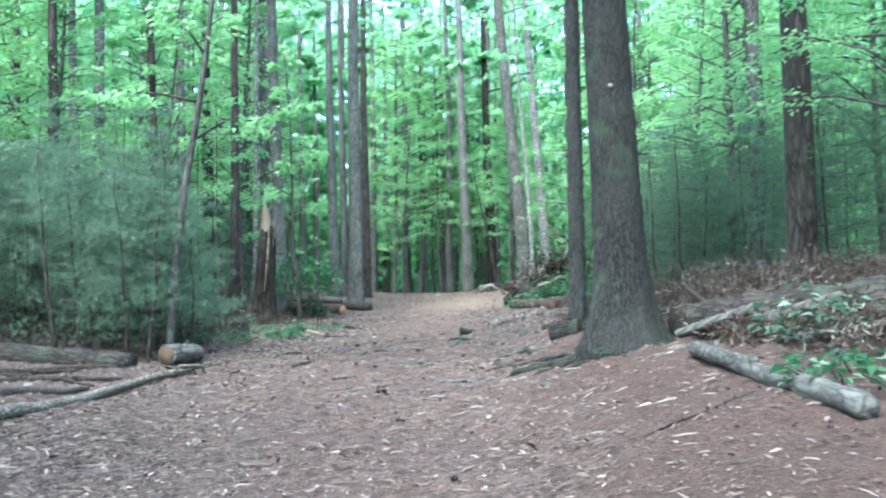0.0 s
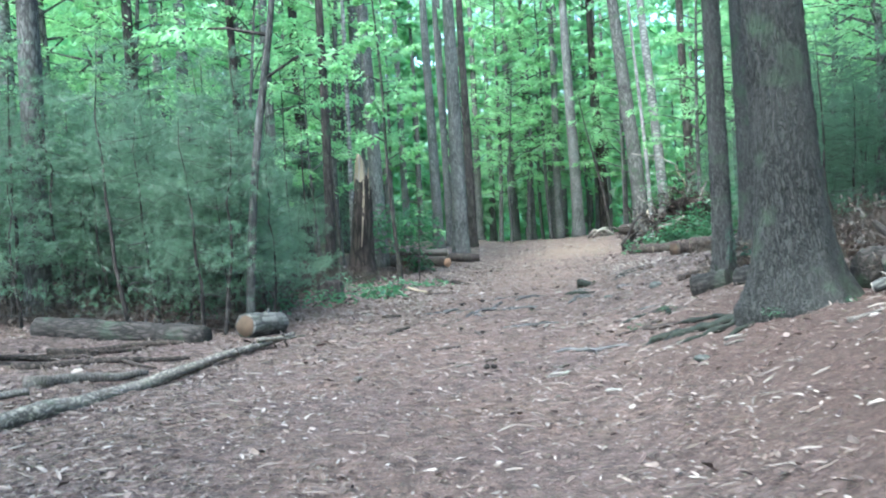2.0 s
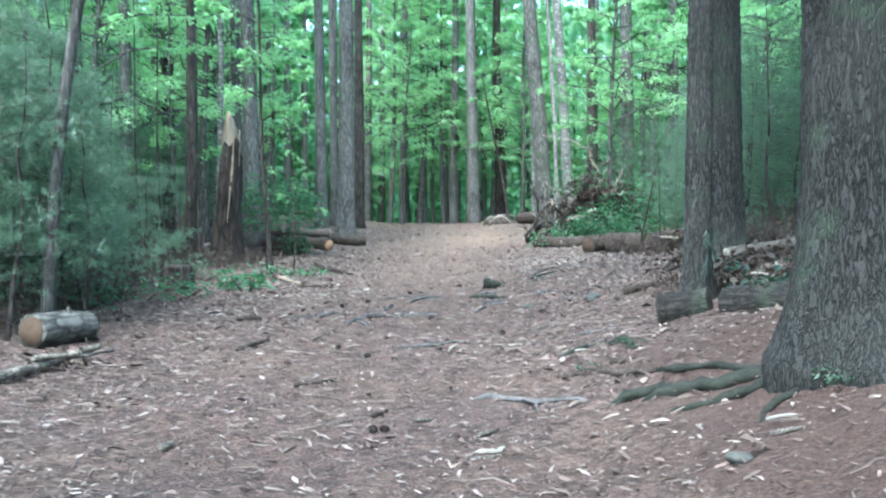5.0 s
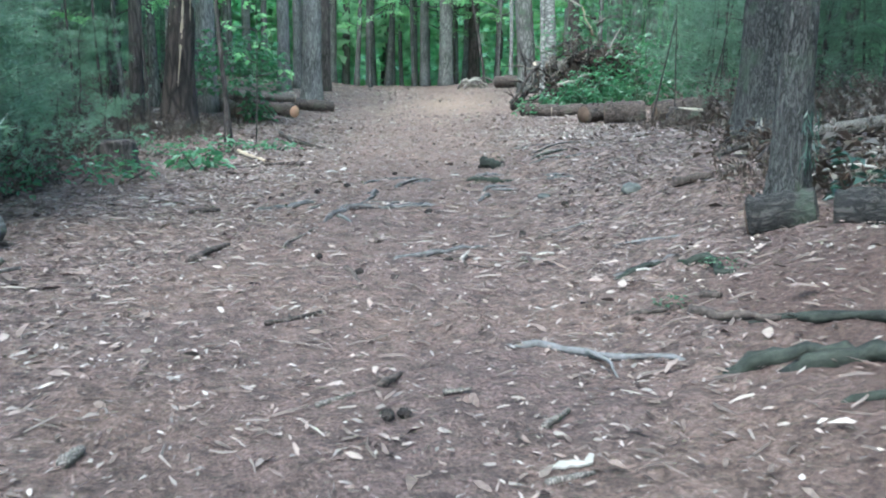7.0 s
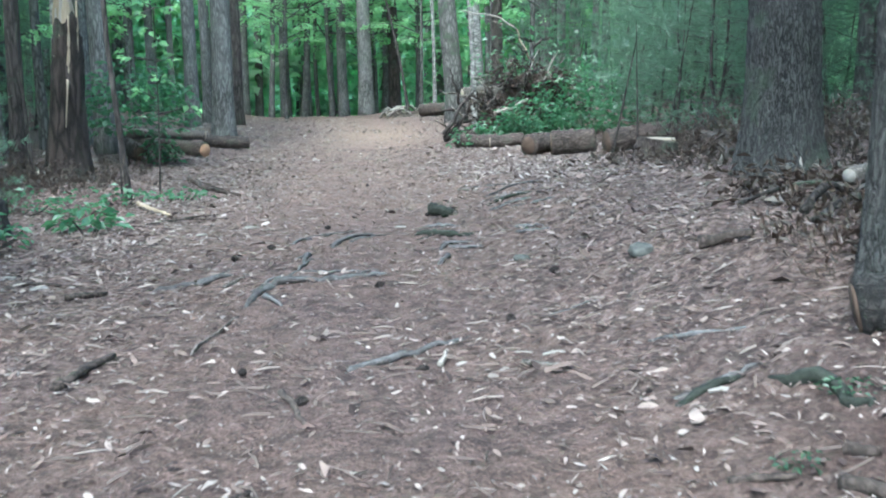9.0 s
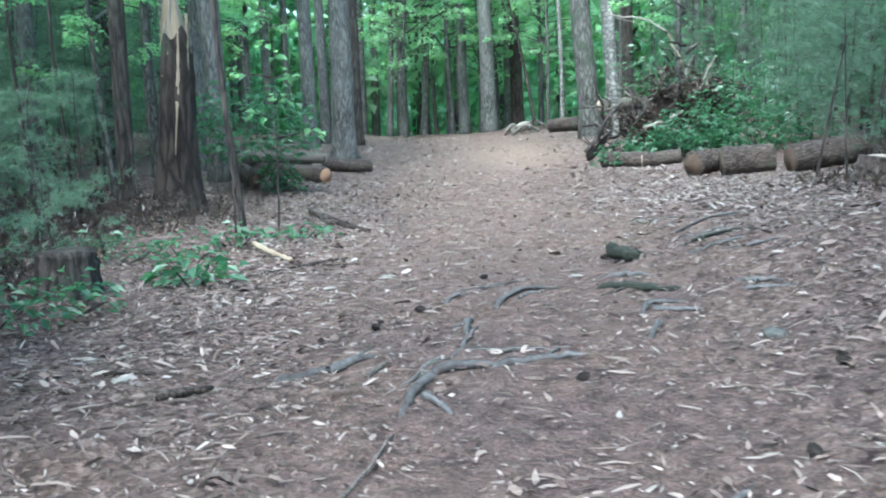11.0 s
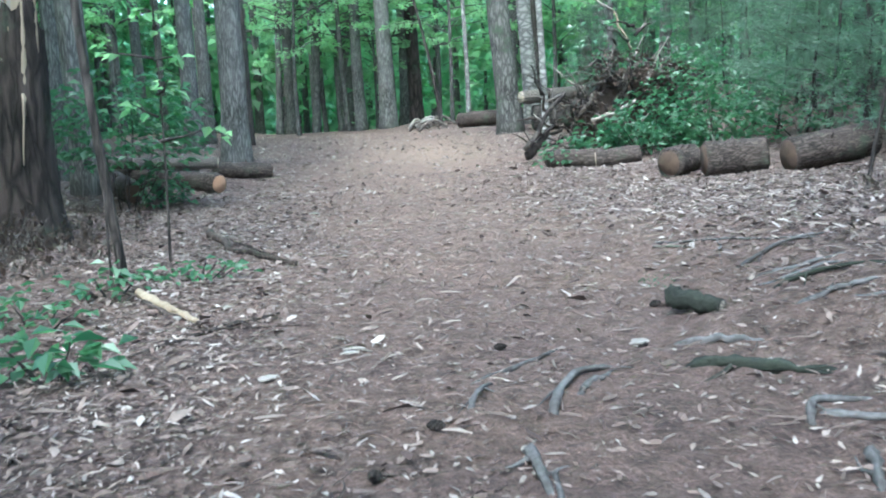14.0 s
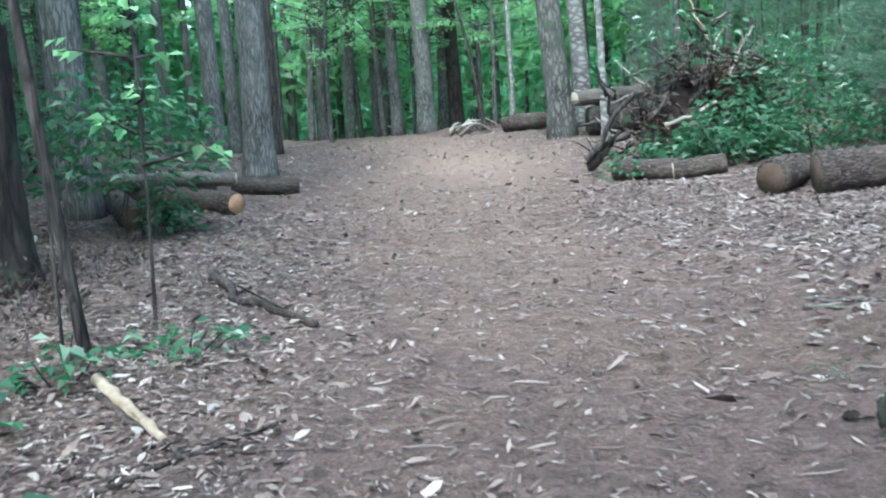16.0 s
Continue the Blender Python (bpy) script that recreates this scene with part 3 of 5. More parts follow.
# far woods: layered leaf masses that close the view all round
def far_woods(seed, count, near, deep, spread):
    rng = np.random.default_rng(seed)
    C = []
    for i in range(count // 90):
        az = spread(rng, i)
        d = rng.uniform(near, deep)
        x, y = d * math.sin(az), 12 + d * math.cos(az)
        z = -2 + rng.uniform(0.0, 1.0) ** 1.2 * 27
        r = rng.uniform(1.2, 2.8)
        C.append(np.array([x, y, z]) + rng.normal(size=(90, 3)) * np.array([r, r, r * 0.35]))
    C = np.concatenate(C)
    D = rng.normal(size=C.shape)
    N = rng.normal(size=C.shape) * 0.5 + np.array([0, 0, 1.0])
    L = rng.uniform(0.38, 0.95, len(C))
    return leaves(C, D, N, L, L * 0.6)


for deep in (far_woods(5, 150000, 50, 98, lambda g, i: g.uniform(-0.62, 0.62) if i % 4 else g.uniform(0, 2 * np.pi)),
             far_woods(6, 55000, 26, 50, lambda g, i: (-1) ** i * g.uniform(0.5, 1.4))):
    tagged(new("far_woods", build("far_woods", *deep, M_CANOPY, False)), "distant green woodland foliage", "woods", kind="stuff")
# backdrop ring, its green lightened so gaps between trunks look hazy
th = np.linspace(0, 2 * np.pi, 97)[:-1]
ring = np.concatenate([np.stack([110 * np.sin(th), 12 + 110 * np.cos(th), np.full(96, z) + (z > 0) * 3 * np.sin(9 * th)], 1) for z in (-6.0, 12.0)])
j = np.arange(96)
tagged(new("backdrop", build("backdrop", ring, np.stack([j, (j + 1) % 96, 96 + (j + 1) % 96, 96 + j], -1),
       plain("hazed_woods", (0.050, 0.100, 0.066), (0.120, 0.215, 0.140), 0.25))), "hazy green depth of the distant wood", "woods", kind="structure")


# ---- pine saplings ----
def pine_sapling(height, seed, bushy=1.0):
    rng = np.random.default_rng(seed)
    stem = tube(wander((0, 0, -0.1), (rng.normal(0, 0.12), rng.normal(0, 0.12), height), 9, 0.12, rng), np.linspace(0.012 + 0.006 * height, 0.004, 9), 6, seed=seed)
    twigs, C, D = [], [], []
    z = 0.25
    while z < height:
        for b in range(rng.integers(4, 7)):
            az = rng.uniform(0, 2 * np.pi)
            L = (0.30 + 0.30 * (height - z)) * rng.uniform(0.6, 1.15)
            L = min(L, 1.35)
            a = np.array([0, 0, z + rng.uniform(-0.06, 0.06)])
            e = a + np.array([math.cos(az) * L, math.sin(az) * L, L * rng.uniform(0.05, 0.45)])
            tw = wander(a, e, 3, 0.2, rng, sag=0.05)
            twigs.append(tube(tw, np.linspace(0.005, 0.0015, 3), 3, seed=b, caps=False))
            if rng.uniform() < 0.92 - 0.55 * z:
                continue
            n = int(15 * bushy * L / 0.8) + 3
            s = rng.uniform(0.3, 1.0, n)
            P = a + (e - a) * s[:, None]
            sidew = rng.normal(0, 0.20 * L, (n, 3)) * np.array([1, 1, 0.35])
            C.append(P + sidew)
            d = (e - a) / L + rng.normal(0, 0.45, (n, 3))
            D.append(d)
        z += rng.uniform(0.20, 0.34)
    C, D = np.concatenate(C), np.concatenate(D)
    k = 9
    n = len(C)
    D = D / np.linalg.norm(D, axis=1)[:, None]
    ND = np.repeat(D, k, 0) * 0.75 + rng.normal(0, 0.55, (n * k, 3))
    ND /= np.linalg.norm(ND, axis=1)[:, None]
    NC = np.repeat(C, k, 0) + rng.normal(0, 0.012, (n * k, 3))
    side = np.cross(ND, rng.normal(size=(n * k, 3)))
    side /= np.linalg.norm(side, axis=1)[:, None]
    ln = rng.uniform(0.07, 0.13, (n * k, 1))
    V = np.stack([NC - side * 0.0045, NC + side * 0.0045, NC + ND * ln], 1).reshape(-1, 3)
    F = np.arange(n * k * 3).reshape(-1, 3)
    return stem, joined(twigs), (V, F)


SAPLINGS = []
for k, (hgt, bushy) in enumerate([(2.1, 1.0), (2.9, 1.0), (3.7, 0.9), (1.3, 1.2)]):
    stem, twigs, needles = pine_sapling(hgt, 200 + k, bushy)
    t = thing("pine_sapling", at_ground(-6.0 - k * 0.9, 17.5 + k), "young white pine with soft blue-green needles in a thicket", "sapling", "pine thicket")
    part("stem", build("stem", *stem, M_DARKBARK), t)
    tagged(part("branchwork", build("branchwork", *twigs, M_SMOOTH), t), kind="stuff")
    part("needles", build("needles", *needles, M_NEEDLE, False), t)
    SAPLINGS.append(t)


def plant(kind, x, y, scale, turn):
    m = at_ground(x, y, turn) @ Matrix.Scale(scale, 4)
    c = copy_thing(SAPLINGS[kind], m)
    c.matrix_basis = m
    return c


spots = random.Random(5)


def thicket(x0, x1, y0, y1, count, kinds, gap=0.55, low=0.8, high=1.2, edge=None):
    done = []
    for i in range(count * 12):
        if len(done) >= count:
            break
        x, y = spots.uniform(x0, x1), spots.uniform(y0, y1)
        if edge and not edge(x, y):
            continue
        if all((x - a) ** 2 + (y - b) ** 2 > gap ** 2 for a, b in done):
            done.append((x, y))
            plant(spots.choice(kinds), x, y, spots.uniform(low, high), spots.uniform(0, 360))


thicket(-9.5, -4.6, 15.6, 23.5, 38, (0, 1, 1, 2), 0.55, 0.65, 1.3, edge=lambda x, y: x < -4.6 - 0.22 * (y - 15) and not (x < -7.3 and y < 16.6))
thicket(-12.5, -8.0, 17.8, 26.0, 20, (1, 2, 2), 0.9, 0.9, 1.3)
thicket(-9.5, -6.8, 24.0, 31.0, 12, (0, 1, 2), 0.8)
thicket(-14.0, -7.5, 27.0, 40.0, 22, (1, 2, 2), 1.1, 1.0, 1.4)
thicket(4.8, 9.0, 24.0, 31.0, 24, (1, 2, 2), 0.8, 0.9, 1.25, edge=lambda x, y: x > 4.4 + 0.16 * (y - 24))
thicket(5.0, 10.0, 32.0, 42.0, 16, (1, 2), 1.0, 0.9, 1.3)
thicket(6.2, 12.0, 15.0, 24.0, 22, (1, 2, 2), 0.9, 0.9, 1.3)
thicket(8.0, 14.0, 8.0, 15.0, 12, (1, 2), 1.0, 0.9, 1.2)
thicket(-6.6, -4.3, 17.5, 22.0, 9, (3,), 0.5, 0.5, 0.9)
thicket(-6.0, -4.3, 15.3, 18.6, 8, (1, 1, 2), 0.55, 0.75, 1.0, edge=lambda x, y: x < -4.3 - 0.20 * (y - 15.3))
for k, x, y, sc, turn in ((1, -4.66, 14.98, 0.95, 20), (1, -4.95, 15.05, 1.0, 260), (1, -4.52, 15.65, 1.05, 75), (1, -4.25, 15.9, 0.8, 310)):
    plant(k, x, y, sc, turn)
thicket(-9.4, -5.6, 14.95, 18.5, 17, (1, 2, 2), 0.6, 0.85, 1.15)
thicket(-7.6, -5.3, 19.0, 24.0, 9, (0, 1), 0.6, 0.7, 1.0)


# ---- logs, stumps, branches ----
def log(a, b, ra, rb, mat, label, cut=None, name="fallen_log", category="log", seed=0, crook=0.03, segs=20, knots=2, rough=0.02, cut_b=None):
    """A log from a to b with bark, knots and, where it was sawn, bare end faces."""
    rng = np.random.default_rng(seed + 300)
    a, b = Vector(a), Vector(b)
    turn = (b - a).to_track_quat("Z", "Y")
    up = turn.inverted() @ Vector((0, 0, 1))
    t = thing(name, Matrix.Translation(a) @ turn.to_matrix().to_4x4(), label, category)
    P = wander((0, 0, 0), (0, 0, (b - a).length), 18, crook, rng)
    r = np.linspace(ra, rb, 18) * (1 + 0.05 * rng.normal(size=18))
    P = np.concatenate([P[:1], P[:1] * 0.75 + P[1:2] * 0.25, P[1:-1], P[-1:] * 0.75 + P[-2:-1] * 0.25, P[-1:]])
    r = np.concatenate([[ra * 0.88], [ra * 0.98], r[1:-1], [rb * 0.98], [rb * 0.88]])
    skin = part("bark", build("bark", *tube(P, r, segs, rough, seed, lobes=0.03), mat), t)
    for end, inner, rad, cm in ((P[0], P[1], ra, cut), (P[-1], P[-2], rb, cut_b)):
        if cm:
            d = (end - inner) / np.linalg.norm(end - inner)
            part("cut_end", build("cut_end", *tube([end - d * 0.01, end + d * 0.012], [rad * 0.84, rad * 0.80], segs, 0.01, seed, lobes=0.03), cm), t, "sawn end face")
    for i in range(knots):
        u = rng.integers(3, 14)
        d = np.array(up) + np.array([rng.normal(0, 0.4), rng.normal(0, 0.4), 0.0])
        d /= np.linalg.norm(d)
        part("knot", build("knot", *tube([P[u] + d * r[u] * 0.6, P[u] + d * (r[u] + 0.05)], [0.03, 0.018], 6, 0.05, i), mat), skin)
    return t


def stick(x0, y0, x1, y1, r, mat, label, name="fallen_stick", category="stick", seed=0, forks=0, sink=0.15, crook=0.12, lift=0.0):
    """A crooked stick or root that follows the ground."""
    rng = np.random.default_rng(seed + 700)
    n = 12
    P = wander((x0, y0, 0), (x1, y1, 0), n, crook, rng)
    P[:, 2] = [gz(x, y) for x, y in P[:, :2]]
    arch = np.sin(np.linspace(0, np.pi, n))
    P[:, 2] += r * (1 - 2 * sink) + lift * arch
    if name == "surface_root":
        r *= 0.82
        P[:, 2] = P[:, 2] - r * 1.7 * (1 - arch ** 0.5) + 0.25 * r * rng.normal(size=n)
    base = P[0].copy()
    taper = np.linspace(1.0, 0.55, n) * (1 + 0.10 * rng.normal(size=n))
    t = thing(name, Matrix.Translation(base), label, category)
    wood = part("wood", build("wood", *tube(P - base, r * taper, 9, 0.13 if mat is M_MOSSROOT else 0.06, seed, lobes=0.08), mat), t)
    for f in range(forks):
        u = rng.integers(3, 9)
        L = np.linalg.norm(P[-1] - P[0]) * rng.uniform(0.2, 0.45)
        az = math.atan2(y1 - y0, x1 - x0) + rng.choice([-1, 1]) * rng.uniform(0.5, 1.1)
        e = P[u] + np.array([math.cos(az) * L, math.sin(az) * L, 0])
        e[2] = gz(e[0], e[1]) + r * 0.4
        part("side_branch", build("side_branch", *tube(wander(P[u], e, 7, 0.15, rng) - base, np.linspace(r * 0.6, r * 0.25, 7), 7, 0.05, f), mat), wood)
    return t


ROOT_LABEL = "worn grey tree root lying bare across the path"
for i, row in enumerate([(-0.32, 12.94, 0.53, 12.25, 0.030), (0.45, 13.97, 0.94, 14.05, 0.025), (-0.96, 14.96, -0.15, 15.85, 0.030), (-1.62, 17.37, -1.39, 17.93, 0.020),
                         (-1.39, 17.93, -0.56, 17.95, 0.018), (-0.08, 20.22, 0.36, 19.91, 0.035), (0.70, 19.02, 0.95, 18.68, 0.030), (-1.29, 19.79, -0.63, 20.46, 0.020),
                         (0.90, 20.01, 1.36, 19.60, 0.020), (0.75, 22.92, 1.41, 21.40, 0.015), (-1.45, 17.50, -1.62, 16.70, 0.045), (-1.52, 17.42, -1.08, 17.64, 0.046)]):
    stick(*row, M_ROOT, ROOT_LABEL, "surface_root", "root", i, forks=i % 3 == 0, sink=0.3, crook=0.2)
for i, row in enumerate([(-1.14, 17.60, -0.50, 17.74, 0.036), (-1.52, 17.10, -1.36, 16.72, 0.028), (-2.38, 17.48, -1.64, 18.0, 0.044), (-1.35, 17.75, -1.14, 18.65, 0.022),
                         (-0.84, 19.47, -0.47, 19.90, 0.024), (0.07, 18.87, 0.39, 18.52, 0.028), (0.68, 20.25, 1.15, 20.11, 0.025), (0.76, 21.05, 1.30, 20.68, 0.022),
                         (0.67, 14.86, 1.10, 14.49, 0.024), (0.64, 18.81, 0.97, 18.43, 0.030), (0.70, 20.87, 1.28, 20.58, 0.018), (0.35, 15.91, 0.73, 15.96, 0.018)]):
    stick(*row, M_ROOT, ROOT_LABEL, "surface_root", "root", 20 + i, forks=i in (0, 2, 6), sink=0.3, crook=0.2)


def bent_root(points, radius, mat, label, seed, rise=0.028):
    """A root that breaks out of the ground in a low bend, thickest where it turns down."""
    rng = np.random.default_rng(seed)
    K = np.array(points, float)
    radius *= 0.66
    u = np.linspace(0, len(K) - 1, 16)
    XY = np.stack([np.interp(u, np.arange(len(K)), K[:, j]) for j in (0, 1)], 1)
    for _ in range(2):
        XY[1:-1] = (XY[:-2] + 2 * XY[1:-1] + XY[2:]) / 4
    XY[1:-1] += rng.normal(0, radius * 0.22, (14, 2))
    s = np.linspace(0, 1, 16)
    Z = np.array([gz(x, y) for x, y in XY]) + rise * np.sin(np.pi * s ** 0.7) ** 0.8 - radius * 0.9 * (1 - np.sin(np.pi * s) ** 0.5)
    P = np.column_stack([XY, Z])
    R = radius * (1.15 - 0.55 * s) * (1 + 0.12 * rng.normal(size=16))
    t = thing("surface_root", Matrix.Translation(P[0]), label, "root")
    wood = part("wood", build("wood", *tube(P - P[0], R, 11, 0.09, seed, lobes=0.14), mat), t)
    for q in (5, 10):
        az = rng.uniform(0, 2 * np.pi)
        e = P[q] + np.array([math.cos(az), math.sin(az), 0]) * rng.uniform(0.12, 0.26)
        e[2] = gz(e[0], e[1]) - 0.008
        part("rootlet", build("rootlet", *tube(wander(P[q], e, 6, 0.2, rng) - P[0], np.linspace(radius * 0.5, radius * 0.15, 6), 7, 0.06, q), mat), wood)
    return t


BENT = "bent root worn pale and bluish on top"
MOSSY_BENT = "dark root with a cap of green moss"
for i, (points, r, mat, label) in enumerate([
        ([(-0.99, 19.29), (-0.93, 19.45), (-0.78, 19.77), (-0.62, 19.85), (-0.40, 19.85)], 0.032, M_ROOT, BENT), ([(-0.14, 19.79), (0.13, 19.54), (0.42, 19.24)], 0.050, M_MOSSROOT, MOSSY_BENT),
        ([(-1.20, 18.86), (-1.22, 18.60), (-1.24, 18.26)], 0.042, M_ROOT, BENT), ([(-1.36, 19.38), (-1.28, 19.60), (-1.18, 19.81)], 0.020, M_ROOT, BENT),
        ([(0.00, 18.78), (0.10, 18.98), (0.34, 18.84)], 0.030, M_ROOT, BENT), ([(0.80, 21.34), (1.14, 21.46), (1.60, 21.48)], 0.022, M_ROOT, BENT),
        ([(0.76, 20.68), (1.00, 20.56), (1.30, 20.36)], 0.026, M_MOSSROOT, MOSSY_BENT), ([(0.04, 18.42), (-0.02, 18.25), (-0.12, 18.06)], 0.034, M_ROOT, BENT)]):
    bent_root(points, r, mat, label, 900 + i)
# knuckle of a root, snapped off and pale on the broken side
log((0.13, 20.82, gz(0.13, 20.82) + 0.11), (0.37, 20.57, gz(0.37, 20.57) + 0.025), 0.068, 0.048, M_MOSSROOT, "mossy root stub, broken pale at its end", None, "root_stub", "root", 50, crook=0.16, segs=14, knots=0, rough=0.14, cut_b=M_STICK)
for i, row in enumerate([(0.57, 12.00, 1.15, 11.80, 0.060), (0.89, 13.89, 1.06, 13.23, 0.050), (0.47, 13.94, 0.85, 13.99, 0.032),
                         (1.72, 11.45, 0.72, 11.85, 0.070), (1.70, 11.25, 0.76, 11.35, 0.050), (1.66, 11.15, 1.12, 10.55, 0.032), (1.62, 11.60, 0.80, 12.60, 0.040)]):
    stick(*row, M_MOSSROOT, "thick mossy root running out from a pine", "surface_root", "root", 40 + i, forks=0, sink=0.46, crook=0.3, lift=0.015)
for i, row in enumerate([(-1.65, 13.25, -1.35, 13.49, 0.018), (-2.45, 14.95, -2.26, 15.54, 0.030), (-0.96, 12.13, -0.87, 12.33, 0.022), (0.68, 12.86, 0.96, 12.33, 0.030),
                         (-2.93, 17.16, -2.67, 17.34, 0.030), (-3.36, 17.61, -3.06, 17.61, 0.020), (-3.72, 17.22, -3.39, 17.20, 0.012), (-2.96, 21.28, -2.51, 21.61, 0.010),
                         (1.43, 16.12, 1.67, 15.86, 0.045), (0.79, 13.04, 0.86, 12.94, 0.030), (0.40, 13.14, 0.59, 13.00, 0.020), (-1.28, 14.67, -1.14, 14.15, 0.020),
                         (-3.14, 25.75, -2.22, 23.75, 0.045)]):
    stick(*row, M_DARKSTICK, "dark damp stick lying on the leaf litter", "fallen_stick", "stick", 60 + i, forks=i in (0, 7), crook=0.22)
for i, row in enumerate([(-1.82, 15.49, -1.64, 16.47, 0.012), (-1.23, 11.87, -1.07, 12.02, 0.014), (-0.26, 11.65, -0.13, 11.85, 0.018), (-0.67, 12.08, -0.54, 12.14, 0.015),
                         (-0.43, 15.13, -0.37, 15.37, 0.020), (0.01, 15.02, 0.22, 14.84, 0.018), (-1.83, 17.50, -1.70, 17.80, 0.018), (0.69, 22.69, 0.88, 22.28, 0.014),
                         (1.12, 10.36, 1.27, 10.33, 0.016), (-0.33, 11.09, -0.14, 11.17, 0.016), (-2.10, 11.22, -2.08, 11.37, 0.030), (-3.37, 22.60, -2.83, 21.55, 0.036)]):
    stick(*row, M_TORN if i == 11 else M_BLEACHED if i == 4 else M_STICK, "pale bleached stick lying on the path edge", "fallen_stick", "stick", 80 + i, crook=0.12)

# beside the near left edge of the path: rotten log, sawn bolt, long bare branch
log((-4.55, 14.0, gz(-4.55, 14.0) + 0.06), (-7.1, 14.6, gz(-7.1, 14.6) + 0.06), 0.14, 0.165, M_ROTLOG, "dark rotten log lying under the pine thicket", seed=1, knots=4)
log((-4.20, 14.45, gz(-4.2, 14.45) + 0.15), (-3.95, 15.15, gz(-3.95, 15.15) + 0.13), 0.165, 0.15, M_SMOOTH, "short grey sawn log with a brown end face", M_CUT, seed=2, knots=1)
b = log((-4.62, 8.3, gz(-4.62, 8.3) + 0.08), (-3.52, 14.25, gz(-3.52, 14.25) + 0.13), 0.088, 0.030, M_BRANCH, "long bare fallen branch with broken side twigs", name="fallen_branch", category="branch", seed=3, crook=0.04, segs=12, knots=0)
rngb = np.random.default_rng(9)
into = b.matrix_world.to_quaternion().inverted()


def local(p):
    return np.array(into @ Vector(p))


for u, dx in ((0.76, 0.05), (0.83, -0.04), (0.90, 0.06), (0.95, 0.04)):
    p = np.array([1.10 * u, 5.95 * u, 0.04 * u])
    part("side_twig", build("side_twig", *tube(wander(local(p), local(p + np.array([dx, 0.03, -0.16])), 5, 0.1, rngb), np.linspace(0.018, 0.012, 5), 6), M_DARKSTICK), b)
part("side_branch", build("side_branch", *tube(wander(local((0.93, 5.0, 0.05)), local((1.30, 5.75, 0.0)), 8, 0.12, rngb), np.linspace(0.028, 0.012, 8), 7), M_BRANCH), b)
for i, row in enumerate([(-5.9, 11.9, -4.3, 12.75, 0.045), (-5.0, 10.6, -4.35, 11.75, 0.060), (-6.6, 12.3, -5.0, 13.1, 0.04), (-6.2, 13.2, -4.7, 13.6, 0.05), (-5.6, 9.6, -4.8, 10.3, 0.05)]):
    stick(*row, M_STICK if i in (1, 4) else M_DARKSTICK, "old grey branch lying among brown leaves", "fallen_branch", "branch", 95 + i, forks=1, crook=0.10)

# beside the near right edge: pale log, rotting pile behind it
log((2.14, 8.95, gz(2.14, 8.95) + 0.06), (2.34, 5.7, gz(2.34, 5.7) + 0.07), 0.070, 0.085, M_SMOOTH, "grey-green log lying along the path edge", M_BLEACHED, seed=5, segs=16, knots=3, crook=0.04)
log((2.62, 10.9, gz(2.6, 10.9) + 0.20), (5.2, 9.4, gz(5.2, 9.4) + 0.22), 0.20, 0.25, M_ROTLOG, "thick rotting log with peeling bark", seed=6, knots=5, rough=0.09, crook=0.10, segs=28)
log((2.55, 11.6, gz(2.55, 11.6) + 0.16), (4.4, 12.3, gz(4.4, 12.3) + 0.2), 0.18, 0.16, M_ROTLOG, "dark rotten log behind a pine", seed=7, knots=2, rough=0.05)
log((2.35, 10.55, gz(2.35, 10.55) + 0.10), (3.05, 10.1, gz(3.05, 10.1) + 0.34), 0.05, 0.06, M_SMOOTH, "grey broken limb leaning on a rotten log", cut=M_BLEACHED, name="broken_limb", category="branch", seed=8, segs=10, knots=0)
log((2.95, 9.75, gz(2.95, 9.75) + 0.24), (3.7, 9.55, gz(3.7, 9.55) + 0.40), 0.055, 0.06, M_SMOOTH, "grey broken limb leaning on a rotten log", cut=M_BLEACHED, name="broken_limb", category="branch", seed=9, segs=10, knots=0)
log((2.98, 11.1, gz(2.98, 11.1) + 0.15), (2.58, 11.3, gz(2.58, 11.3) + 0.62), 0.045, 0.030, M_DARKBARK, "dark broken stub jutting from a rotten log", name="broken_limb", category="branch", seed=10, segs=10, knots=0)
for i, row in enumerate([(3.3, 9.2, 4.6, 8.3, 0.05), (3.2, 8.6, 4.3, 8.9, 0.03), (3.6, 10.6, 4.8, 10.9, 0.06), (3.0, 9.3, 3.4, 7.9, 0.025), (3.1, 7.6, 2.75, 6.5, 0.02), (1.9, 9.7, 2.5, 9.75, 0.02)]):
    stick(*row, M_STICK if i % 2 else M_DARKSTICK, "broken branch in a rotting heap", "fallen_branch", "branch", 110 + i, forks=1, lift=0.15 if i < 4 else 0.0)
stick(1.2, 6.4, 2.2, 6.9, 0.010, M_DARKSTICK, "thin dark twig on pine needles", "fallen_stick", "stick", 121, forks=1)

